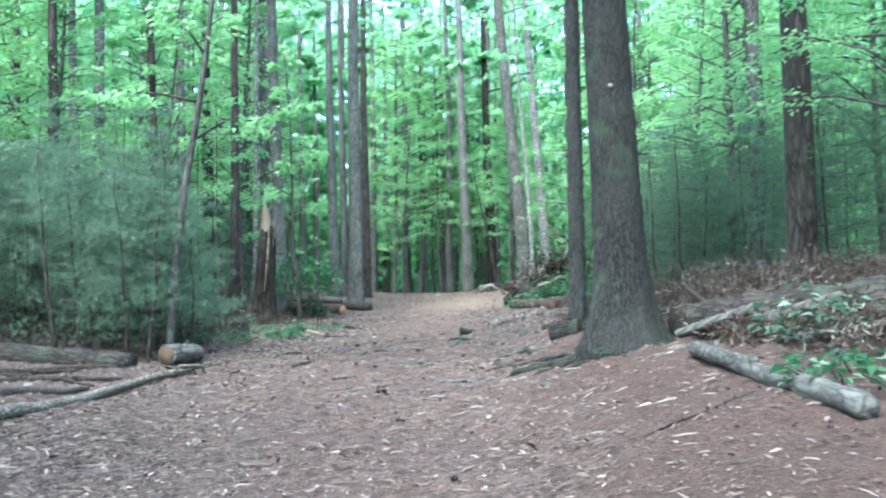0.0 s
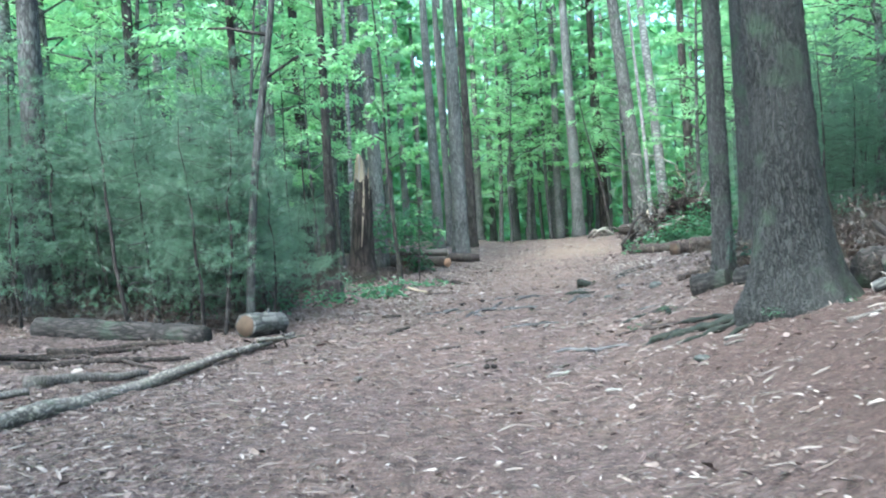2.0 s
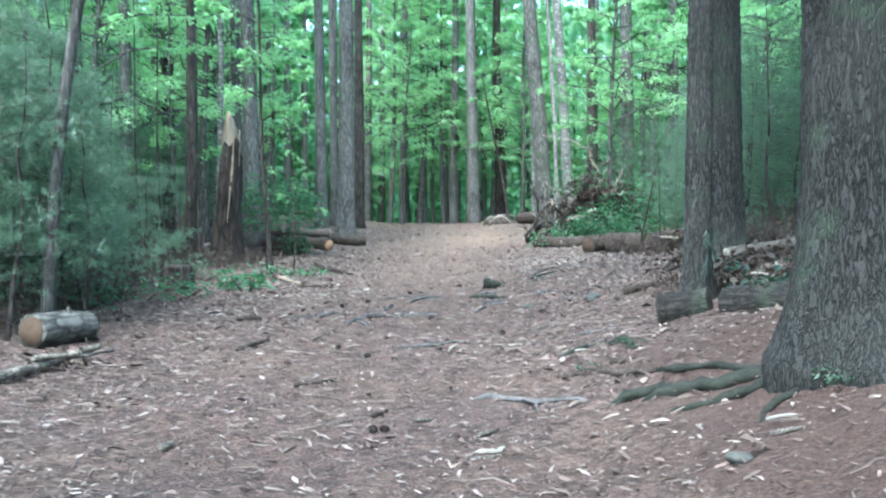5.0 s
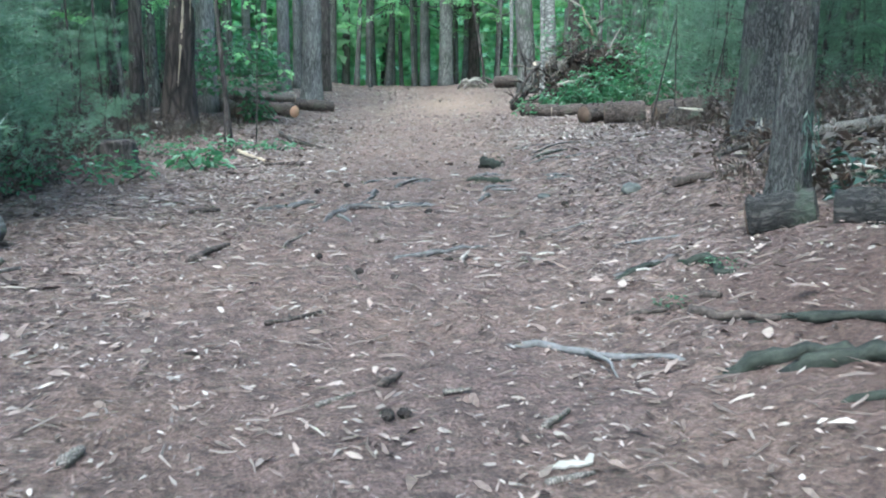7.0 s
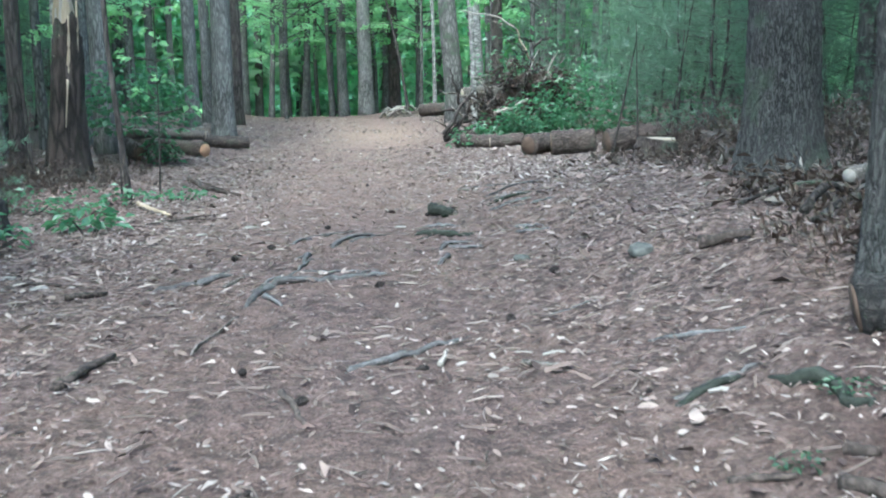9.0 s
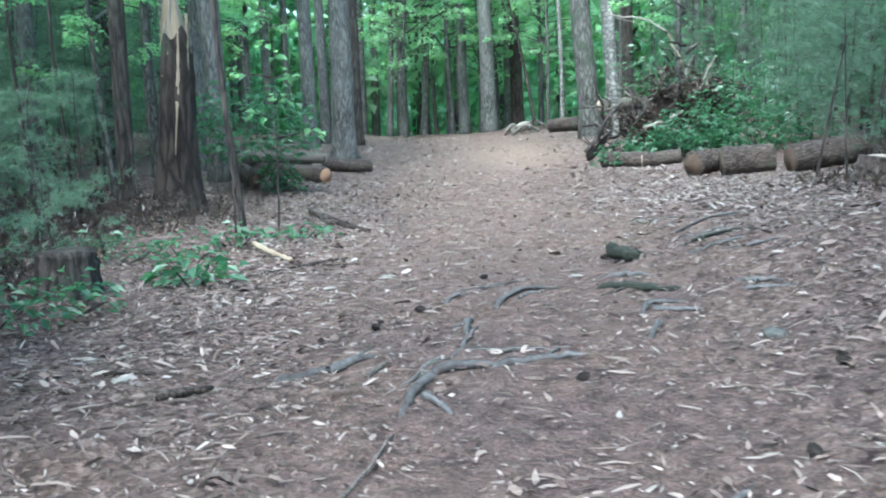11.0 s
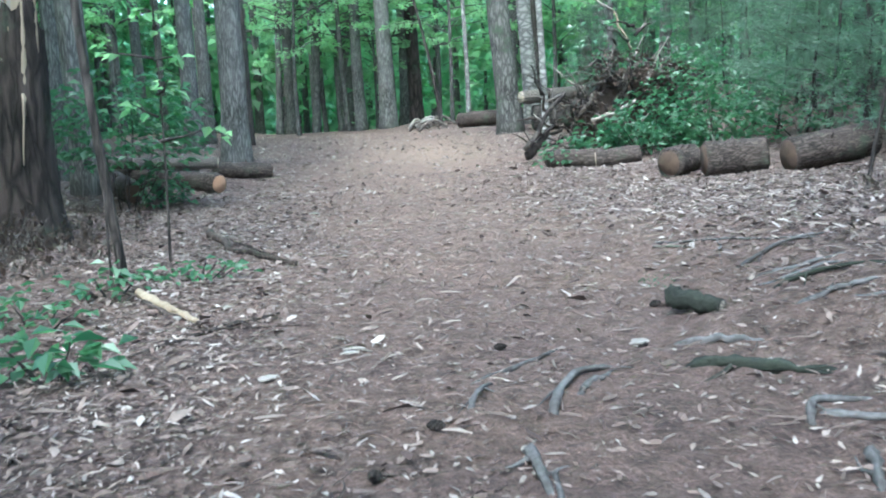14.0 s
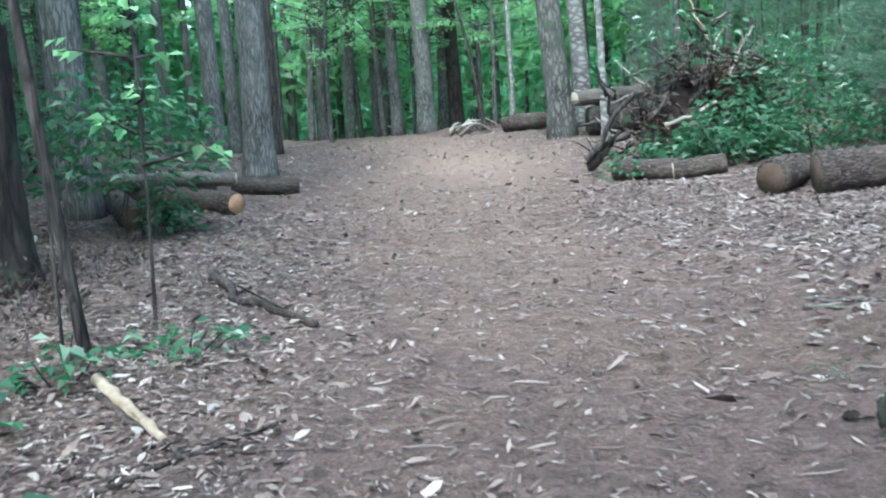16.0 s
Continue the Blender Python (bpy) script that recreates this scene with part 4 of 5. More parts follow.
# at the foot of the slim pine: short mossy bolts; brush heap before the third pine
log((1.36, 14.02, gz(1.36, 14.02) + 0.08), (1.74, 13.86, gz(1.74, 13.86) + 0.05), 0.155, 0.15, M_MOSSY, "short mossy log with a rotten dark end", M_CUTDARK, seed=11, knots=1)
log((1.80, 13.74, gz(1.80, 13.74) + 0.04), (2.5, 13.4, gz(2.5, 13.4) + 0.05), 0.15, 0.16, M_MOSSY, "split mossy log, broken open at the end", seed=12, knots=2, rough=0.06)
heap = random.Random(21)
for i in range(46):
    x, y = heap.uniform(1.9, 3.9), heap.uniform(14.9, 17.5)
    a = heap.uniform(-0.5, 0.7)
    L = heap.uniform(0.4, 1.3)
    stick(x, y, x + math.cos(a) * L, y + math.sin(a) * L, heap.uniform(0.012, 0.036), (M_DARKSTICK, M_STICK, M_DARKSTICK, M_ROTLOG, M_BLEACHED)[i % 5], "dead branch in a brush heap", "fallen_branch", "branch", 130 + i,
          forks=i % 2, lift=heap.uniform(0, 0.16), crook=0.1)
log((2.55, 16.3, gz(2.55, 16.3) + 0.22), (3.7, 16.9, gz(3.7, 16.9) + 0.3), 0.06, 0.07, M_STICK, "pale limb lying on a brush heap", M_BLEACHED, "broken_limb", "branch", 13, segs=10)
log((3.3, 15.2, gz(3.3, 15.2) + 0.1), (3.8, 15.5, gz(3.8, 15.5) + 0.5), 0.030, 0.015, M_DARKSTICK, "dark limb sticking up from a brush heap", None, "broken_limb", "branch", 14, segs=8, knots=0)

# stump with a pale top and the row of bolts by the upturned roots
def stump(x, y, r, h, mat, top, label, lean=0.0, seed=0, jag=0.0):
    t = thing("tree_stump", at_ground(x, y), label, "stump")
    n = 14
    P = np.stack([lean * np.linspace(0, h, n), np.zeros(n), np.linspace(-0.12, h, n)], 1)
    rr = r * (1 + 0.5 * np.exp(-np.linspace(0, h, n) / 0.12))
    part("bark", build("bark", *tube(P, rr, 22, 0.03, seed, lobes=0.06), mat), t)
    part("cut_top", build("cut_top", *tube([P[-1] - (0, 0, 0.02), P[-1] + (0, 0, 0.014)], [r * 0.94, r * 0.9], 22, 0.02, seed, lobes=0.06), top), t, "weathered sawn top")
    return t


stump(3.15, 22.2, 0.24, 0.24, M_LOG, M_CUTPALE, "low stump with a pale split top", 0.2, 1)
stump(-4.35, 19.85, 0.22, 0.34, M_DARKBARK, M_DARKBARK, "dark mossy old stump among ferns", 0.0, 2)
stump(-4.12, 29.5, 0.10, 0.22, M_DARKBARK, M_CUTDARK, "short dark stub standing by stacked logs", 0.0, 3)
stump(-6.1, 25.3, 0.20, 0.32, M_SNAG, M_CUT, "rotten red-brown stump behind a snag", 0.1, 4)
for i, (x0, y0, x1, y1, r, cut) in enumerate([(2.62, 27.55, 3.05, 27.85, 0.20, M_CUTDARK), (2.98, 27.25, 3.74, 27.15, 0.235, M_CUTDARK), (3.80, 26.6, 4.95, 26.7, 0.225, M_CUTDARK), (1.75, 30.7, 2.5, 30.1, 0.15, M_CUTDARK), (2.35, 30.0, 3.0, 29.8, 0.14, M_CUTPALE)]):
    log((x0, y0, gz(x0, y0) + r - 0.03), (x1, y1, gz(x1, y1) + r - 0.03), r, r * 0.97, M_LOG, "sawn bolt of trunk with rough brown bark", cut, seed=20 + i, knots=2)

# log stack on the far left edge
for i, (x0, y0, x1, y1, r, up, mat, cut, lab) in enumerate([
        (-3.45, 30.6, -5.0, 32.0, 0.165, 0.0, M_LOG, M_CUTTAN, "sawn log with a fresh tan end beside a pine"),
        (-2.75, 33.0, -3.75, 32.8, 0.145, 0.0, M_LOG, M_CUTDARK, "short grey sawn log beside a pine"),
        (-3.55, 31.7, -5.3, 31.75, 0.10, 0.30, M_STICK, M_CUTPALE, "slim pale-barked log lying on other logs"),
        (-4.45, 29.05, -5.0, 30.6, 0.165, 0.0, M_LOG, M_CUTDARK, "dark old log with its end to the path"),
        (-4.0, 32.6, -5.9, 33.0, 0.17, 0.0, M_LOG, None, "sawn log at the back of a stack")]):
    log((x0, y0, gz(x0, y0) + r - 0.02 + up), (x1, y1, gz(x1, y1) + r - 0.02 + up), r, r * 0.95, mat, lab, cut, seed=30 + i, knots=1)
# far logs where the path bends
log((2.2, 43.3, gz(2.2, 43.3) + 0.2), (4.0, 42.3, gz(4, 42.3) + 0.2), 0.21, 0.22, M_LOG, "thick log lying across the bend", M_CUTDARK, seed=41)
log((2.9, 38.0, gz(2.9, 38) + 0.85), (4.6, 38.6, gz(4.6, 38.6) + 0.8), 0.16, 0.17, M_STICK, "pale log resting on a brush heap", M_CUTPALE, seed=42)
log((3.2, 38.2, gz(3.2, 38.2) + 0.3), (4.9, 38.0, gz(4.9, 38) + 0.3), 0.30, 0.30, M_ROTLOG, "rotten log under a pale log", None, seed=43)
log((3.5, 38.6, gz(3.5, 38.6) + 0.6), (4.9, 38.5, gz(4.9, 38.5) + 0.55), 0.15, 0.15, M_LOG, "log in a brush heap", None, seed=44)
for i in range(7):
    x, y = heap.uniform(0.9, 1.6), heap.uniform(43.5, 46)
    stick(x, y, x + heap.uniform(0.5, 1.4), y + heap.uniform(-0.3, 0.6), 0.05, M_BLEACHED if i % 2 else M_STICK, "dead branch heaped by the bend", "fallen_branch", "branch", 170 + i, forks=1, lift=0.25)


# ---- broken snag ----
def snag(x, y):
    t = thing("broken_snag", at_ground(x, y) @ Matrix.Scale(1.10, 4), "tall broken dead trunk with torn yellow wood at its top", "snag")
    seg, n = 26, 34
    h = np.linspace(-0.15, 2.35, n)
    th = np.linspace(0, 2 * np.pi, seg, endpoint=False)
    H, TH = np.meshgrid(h, th, indexing="ij")
    rng = np.random.default_rng(4)
    r = 0.245 * (1 - 0.10 * H) * (1 + 0.55 * np.exp(-np.clip(H, 0, None) / 0.45)) + 0.012 * np.abs(np.sin(9 * TH + 2 * np.sin(2.5 * H))) + 0.005 * rng.normal(size=H.shape)
    top = 1.85 + 0.35 * np.sin(TH + 2.9) + 0.10 * np.sin(5 * TH)
    HZ = np.minimum(H, top + 0.05 * (H - 1.5))
    V = np.stack([r * np.cos(TH) + 0.06 * HZ, r * np.sin(TH), HZ], -1).reshape(-1, 3)
    i, j = np.meshgrid(np.arange(n - 1), np.arange(seg), indexing="ij")
    k = (j + 1) % seg
    part("bark", build("bark", V, np.stack([i * seg + j, i * seg + k, (i + 1) * seg + k, (i + 1) * seg + j], -1).reshape(-1, 4), M_SNAG), t)
    core = tube([(0.05, -0.03, 1.0), (0.09, -0.05, 1.6), (0.11, -0.05, 2.0), (0.11, -0.04, 2.3), (0.09, -0.03, 2.62), (0.07, -0.02, 2.78)], [0.12, 0.145, 0.14, 0.125, 0.085, 0.02], 16, 0.09, 2, lobes=0.12)
    part("heartwood", build("heartwood", *core, M_TORN), t, "pale torn inner wood")
    for q, (a, r0, z0, z1, w, mat) in enumerate([(-1.9, 0.15, 1.7, 2.70, 0.055, M_BLEACHED), (-1.25, 0.19, 1.2, 2.25, 0.040, M_TORN), (-2.35, 0.17, 1.7, 2.35, 0.045, M_BLEACHED), (-0.6, 0.18, 1.7, 2.45, 0.035, M_TORN), (2.0, 0.15, 1.7, 2.3, 0.045, M_TORN)]):
        pts = np.array([(math.cos(a) * r0 + 0.06 * z, math.sin(a) * r0, z) for z in np.linspace(z0, z1, 7)])
        part("torn_splinter", build("torn_splinter", *tube(pts, np.linspace(w, 0.012, 7), 7, 0.12, q), mat), t, "pale torn wood")
    pts = np.array([(0.235 * math.cos(-1.35) + 0.06 * z + 0.01 * math.sin(6 * z), 0.27 * math.sin(-1.35) - 0.08 * math.exp(-z / 0.5), z) for z in np.linspace(0.75, 1.4, 9)])
    part("torn_splinter", build("torn_splinter", *tube(pts, np.linspace(0.004, 0.015, 9), 6, 0.1, 9), M_TORN), t, "pale strip of bare wood")


snag(-4.98, 25.8)

# knot scar on the stout pine
k = part("knot", build("knot", *tube([(-0.165, -0.235, 2.93), (-0.175, -0.285, 2.93)], [0.034, 0.026], 12, 0.08, 1), M_BLEACHED), [o for o in scene.objects if o.name == "pine_tree"][0], "pale branch scar")


# ---- upturned roots with brush ----
def root_mound():
    t = thing("upturned_root_plate", at_ground(3.1, 32.0), "upturned root plate of a fallen tree, brown soil and broken roots", "roots")
    rng = np.random.default_rng(8)
    nu, nv = 48, 20
    U, W = np.meshgrid(np.linspace(0, 2 * np.pi, nu, endpoint=False), np.linspace(0, 1, nv), indexing="ij")
    rad = np.cos(W * np.pi / 2) ** 0.7
    bumps = 1 + 0.12 * np.sin(3 * U + 5 * W) + 0.08 * np.sin(7 * U - 9 * W) + 0.04 * rng.normal(size=U.shape)
    X = 1.05 * rad * np.cos(U) * bumps + 0.35 + 0.35 * W
    Y = 0.60 * rad * np.sin(U) * bumps
    Z = -0.1 + 1.35 * np.sin(W * np.pi / 2) * (1 + 0.08 * np.sin(4 * U)) + 0.05 * rng.normal(size=U.shape)
    V = np.stack([X, Y, Z], -1).reshape(-1, 3)
    i, j = np.meshgrid(np.arange(nu), np.arange(nv - 1), indexing="ij")
    k = (i + 1) % nu
    part("soil", build("soil", V, np.stack([i * nv + j, k * nv + j, k * nv + j + 1, i * nv + j + 1], -1).reshape(-1, 4), M_SOIL), t, "brown soil clod")
    for q in range(84):
        a, w = rng.uniform(-math.pi, 0.0), rng.uniform(0.02, 0.95)
        s = np.array([1.3 * math.cos(w * 1.4) * math.cos(a) + 0.4 * w, 0.6 * math.cos(w * 1.4) * math.sin(a), 1.35 * math.sin(w * 1.5)])
        d = np.array([s[0] * 0.8 + rng.normal(0, 0.5), -abs(rng.normal(0.4, 0.3)), rng.normal(0.25, 0.5)])
        L = rng.uniform(0.3, 0.9)
        e = s + d / np.linalg.norm(d) * L
        part("root", build("root", *tube(wander(s * 0.9, e, 7, 0.3, rng, 0.1), np.linspace(rng.uniform(0.012, 0.04), 0.006, 7), 6, 0.05, q), (M_STICK, M_SNAG, M_DARKSTICK, M_SNAG, M_STICK, M_BLEACHED)[q % 6]), t)
    for q in range(70):
        s = np.array([rng.uniform(-1.3, 0.7), rng.uniform(-0.75, -0.2), rng.uniform(0.05, 1.0)])
        s[2] = s[2] * (1.0 + 0.7 * (s[0] + 1.3))
        d = rng.normal(size=3) * np.array([1.0, 0.5, 0.9]) + np.array([-0.3, -0.3, 0.3])
        e = s + d / np.linalg.norm(d) * rng.uniform(0.25, 0.8)
        e[2] = max(e[2], 0.03)
        part("root", build("root", *tube(wander(s, e, 6, 0.35, rng), np.linspace(rng.uniform(0.012, 0.038), 0.006, 6), 6, 0.06, q), (M_SNAG, M_STICK, M_DARKSTICK, M_ROTLOG)[q % 4]), t)
    for a, e, r, mat in (((-1.55, -0.5, 0.1), (-0.9, -0.8, 1.05), 0.05, M_DARKBARK), ((-1.50, -0.4, 0.0), (-1.15, -0.5, 0.42), 0.085, M_SNAG), ((-0.5, -0.9, 0.55), (0.2, -1.1, 0.85), 0.04, M_BLEACHED), ((0.4, -0.3, 1.7), (0.1, -0.3, 2.35), 0.025, M_TORN)):
        part("root", build("root", *tube(wander(a, e, 8, 0.25, rng), np.linspace(r, r * 0.6, 8), 8, 0.06, 3), mat), t)
    part("root", build("root", *tube(wander((0.1, -0.3, 2.35), (-1.1, -0.2, 2.75), 10, 0.25, rng, -0.12), np.linspace(0.022, 0.012, 10), 7), M_BLEACHED), t, "pale arching dead root")


root_mound()


def leaf_cluster(name, x, y, w, d, h, count, size, mat, label, category, seed, z0=0.1, stems=6, dome=True, group=""):
    """A low bush: thin stems and many leaves in loose flat layers."""
    rng = np.random.default_rng(seed)
    t = thing(name, at_ground(x, y), label, category, group)
    C = rng.uniform(-1, 1, (count, 3)) * np.array([w, d, 0.5]) + np.array([0, 0, 0.5])
    q = (C[:, 0] / w) ** 2 + (C[:, 1] / d) ** 2
    C = C[q < 1]
    q = q[q < 1]
    layers = np.round(C[:, 2] * 6) / 6 + rng.normal(0, 0.03, len(C))
    C[:, 2] = z0 + np.clip(layers, 0, 1) * h * (np.sqrt(1 - 0.8 * q) if dome else 1)
    az = np.arctan2(C[:, 1], C[:, 0]) + rng.normal(0, 1.0, len(C))
    D = np.stack([np.cos(az), np.sin(az), rng.normal(-0.15, 0.25, len(C))], 1)
    N = rng.normal(0, 0.3, C.shape) + np.array([0, 0, 1.0])
    L = size * rng.uniform(0.65, 1.3, len(C))
    part("foliage", build("foliage", *leaves(C, D, N, L, L * 0.55), mat, False), t)
    for s in range(stems):
        e = C[rng.integers(len(C))]
        part("stem", build("stem", *tube(wander((e[0] * 0.2, e[1] * 0.2, -0.05), e, 6, 0.15, rng), np.linspace(0.010, 0.004, 6), 5), M_DARKBARK), t)
    return t


# dead leaves caught in the roots and in the brush heap
for i, (x, y, w, h, n, z0) in enumerate([(3.35, 31.4, 0.85, 0.55, 300, 1.15), (2.5, 31.3, 0.5, 0.9, 150, 0.35), (3.9, 31.3, 0.6, 0.5, 160, 1.0)]):
    leaf_cluster("dead_leaf_clump", x, y, w, w * 0.45, h, n, 0.12, M_DEAD, "brown dead leaves hanging in upturned roots", "dead leaves", 490 + i, z0, 5, group="dead leaves on the roots")
for i, (x, y, w, n) in enumerate([(2.75, 15.4, 0.55, 150), (3.3, 16.6, 0.6, 170), (2.2, 16.9, 0.4, 90), (2.05, 14.75, 0.28, 70), (3.2, 19.6, 0.6, 150), (3.5, 12.6, 0.7, 190), (4.2, 11.6, 0.7, 190)]):
    leaf_cluster("dead_leaf_clump", x, y, w, w * 0.8, 0.32, n, 0.11, M_DEAD, "heap of reddish-brown dead leaves and fern", "dead leaves", 500 + i, 0.03, 3, group="dead leaf heaps")
# green brush over the root plate
for i, (x, y, w, d, h, n) in enumerate([(3.9, 31.0, 1.0, 0.5, 1.1, 700), (4.6, 31.2, 1.1, 0.6, 1.5, 800), (2.1, 30.6, 0.55, 0.35, 0.45, 200), (3.5, 30.5, 0.9, 0.4, 0.5, 380), (5.3, 31.8, 0.9, 0.8, 1.8, 700), (3.6, 32.2, 1.3, 0.6, 1.5, 330), (2.75, 30.75, 0.6, 0.40, 0.65, 260), (3.35, 30.35, 0.8, 0.45, 0.95, 380), (4.4, 30.2, 0.9, 0.5, 0.9, 380), (5.6, 29.6, 1.1, 0.7, 1.3, 520)]):
    leaf_cluster("brush", x, y, w, d, h, n, 0.13, M_BROAD, "green leafy brush growing over upturned roots", "bush", 400 + i, 1.2 if i == 5 else 0.08, group="brush on the roots")
# broad-leaved bush by the log stack, saplings by the snag, seedlings on the edge
leaf_cluster("broadleaf_bush", -4.50, 28.6, 1.15, 0.7, 1.35, 1150, 0.15, M_BROAD, "broad-leaved bush with layered leaves before the log stack", "bush", 410, 0.62)
leaf_cluster("broadleaf_bush", -4.05, 29.0, 0.34, 0.30, 0.62, 210, 0.13, M_BROAD, "low dark-leaved bush before the log stack", "bush", 411, 0.05)
leaf_cluster("oak_seedling", -3.47, 20.45, 0.36, 0.28, 0.24, 90, 0.15, M_BROAD, "low seedling with broad green leaves at the path edge", "seedling", 412, 0.06)
leaf_cluster("seedling", -3.55, 22.6, 0.25, 0.25, 0.22, 50, 0.11, M_BROAD, "small green seedling at a sapling's foot", "seedling", 413, 0.05)
leaf_cluster("seedling", -3.0, 23.2, 0.45, 0.4, 0.14, 90, 0.10, M_BROAD, "low green seedlings in leaf litter", "seedling", 414, 0.03)
leaf_cluster("seedling", 2.55, 6.6, 0.40, 0.45, 0.22, 110, 0.12, M_BROAD, "fern-like green seedling beside a pale log", "seedling", 415, 0.04)
leaf_cluster("seedling", 3.3, 9.3, 0.5, 0.5, 0.5, 150, 0.12, M_NEEDLE, "dark green fern growing in a rotting heap", "fern", 416, 0.1)
for i, (x, y, w, h, n) in enumerate([(3.15, 8.5, 0.45, 0.35, 60), (3.7, 9.0, 0.5, 0.4, 70), (3.0, 7.4, 0.35, 0.2, 36), (2.40, 13.75, 0.26, 0.35, 70), (2.12, 14.2, 0.16, 0.40, 50)]):
    leaf_cluster("fern", x, y, w, w * 0.8, h, n, 0.10, M_FERN, "dark blue-green fern among rotting wood", "fern", 480 + i, 0.05, 3, group="dark ferns")
for i, (x, y, w, n) in enumerate([(-4.6, 18.7, 0.7, 160), (-4.2, 19.2, 0.5, 110), (-5.2, 18.0, 0.7, 160), (-4.5, 21.4, 0.6, 120), (-5.6, 16.6, 0.6, 110), (-4.9, 17.3, 0.5, 90), (-3.9, 21.8, 0.4, 70)]):
    leaf_cluster("low_plants", x, y, w, w * 0.7, 0.3, n, 0.10, M_BROAD, "low green plants at the foot of the thicket", "plants", 420 + i, 0.04, 3, group="edge plants")


def slim_sapling(x, y, lean, bend, h, r, crown, label, seed, count=220, base=0.9, reach=0.9, size=0.13, mat=None):
    t = thing("sapling", at_ground(x, y), label, "sapling")
    n = 16
    z = np.linspace(-0.1, h, n)
    P = np.stack([lean * z + bend * np.sin(z * 0.9), 0.02 * np.sin(2 * z), z], 1)
    part("stem", build("stem", *tube(P, np.linspace(r, r * 0.35, n), 9, 0.04, seed, lobes=0.05), mat or M_DARKBARK), t)
    if crown:
        (lv, lf), limb = crown_cloud(base, h, reach, count, seed, size, lean=(lean, 0))
        tagged(part("branchwork", build("branchwork", *limb, M_DARKBARK), t), kind="stuff")
        part("crown", build("crown", lv, lf, M_BEECH, False), t)
    return t


slim_sapling(-3.58, 23.2, -0.055, -0.05, 6.5, 0.040, True, "slender dark sapling bending beside a snag", 440, 700, 2.2, 1.3)
slim_sapling(-3.62, 22.9, -0.01, 0.02, 1.6, 0.012, False, "thin bare sapling stem at the path edge", 441)
slim_sapling(-3.35, 24.2, 0.01, 0.03, 2.6, 0.014, True, "thin sapling with a few broad leaves", 442, 60, 1.0, 0.6)
slim_sapling(-4.42, 15.3, 0.12, -0.06, 9.0, 0.066, True, "slim leaning tree rising from a pine thicket", 443, 1200, 3.4, 1.8, mat=M_SMOOTH)
slim_sapling(-5.6, 9.2, 0.015, 0.10, 6.0, 0.028, True, "thin crooked dark sapling", 444, 260, 2.6, 1.2)
slim_sapling(1.95, 45.0, -0.18, 0.05, 6.0, 0.06, True, "thin leaning sapling at the bend", 445, 250, 3.0, 1.2)
slim_sapling(2.95, 23.4, 0.18, 0.02, 1.7, 0.022, False, "dark leaning dead stem by a low stump", 446)
slim_sapling(3.4, 23.6, -0.05, 0.02, 1.9, 0.015, False, "dark thin dead stem by a low stump", 447)
slim_sapling(4.5, 25.6, 0.15, 0.04, 2.4, 0.020, False, "dark thin dead stem beside a bolt", 448)
slim_sapling(4.75, 25.8, 0.02, 0.04, 2.6, 0.018, False, "dark thin dead stem beside a bolt", 449)
for i in range(9):
    slim_sapling(heap.uniform(-7.6, -5.0), heap.uniform(18.5, 25.5), heap.uniform(-0.05, 0.05), heap.uniform(-0.06, 0.06), heap.uniform(2.5, 5.0), heap.uniform(0.015, 0.035), False, "thin bare dark stem in a thicket", 460 + i)


# dead ferns and twigs on the bank and under the thicket
def dead_brush(x0, x1, y0, y1, count, height, seed):
    rng = np.random.default_rng(seed)
    X, Y = rng.uniform(x0, x1, count), rng.uniform(y0, y1, count)
    Z = ground_height(X, Y)
    az, ln = rng.uniform(0, 2 * np.pi, count), rng.uniform(0.3, 1.0, count) * height
    tilt = rng.uniform(0.05, 0.9, count)
    D = np.stack([np.cos(az) * np.sin(tilt), np.sin(az) * np.sin(tilt), np.cos(tilt)], 1)
    B = np.stack([X, Y, Z - 0.02], 1)
    side = np.cross(D, rng.normal(size=D.shape))
    side /= np.linalg.norm(side, axis=1)[:, None]
    w = 0.004
    stemsV = np.stack([B - side * w, B + side * w, B + D * ln[:, None]], 1).reshape(-1, 3)
    stemsF = np.arange(count * 3).reshape(-1, 3)
    k = 5
    s = rng.uniform(0.25, 1, (count, k))
    C = (B[:, None] + D[:, None] * (ln[:, None] * s)[..., None]).reshape(-1, 3) + rng.normal(0, 0.03, (count * k, 3))
    DD = rng.normal(size=C.shape) + np.repeat(D, k, 0)
    L = rng.uniform(0.03, 0.10, len(C))
    lv = leaves(C, DD, rng.normal(size=C.shape), L, L * 0.35)
    return joined([(stemsV, stemsF), lv])


DEAD = "dead brown ferns and twigs on the forest floor"
for i, (x0, x1, y0, y1, n, h) in enumerate([(3.2, 7.5, 11.5, 16.0, 2600, 0.95), (3.6, 9.0, 16.0, 24.0, 2600, 0.7), (2.4, 4.0, 18.8, 23.0, 380, 0.24), (-9.5, -4.6, 15.3, 25.5, 3000, 0.55), (1.6, 2.4, 14.6, 15.8, 90, 0.22), (-6.5, -3.9, 23.0, 27.0, 350, 0.35), (3.0, 6.5, 6.0, 11.5, 1500, 0.55), (2.6, 5.0, 9.2, 12.6, 1500, 0.42), (2.2, 4.4, 14.4, 17.6, 800, 0.3)]):
    tagged(new("dead_ferns", build("dead_ferns", *dead_brush(x0, x1, y0, y1, n, h, 500 + i), M_DEAD, False)), DEAD, "ferns", kind="stuff")


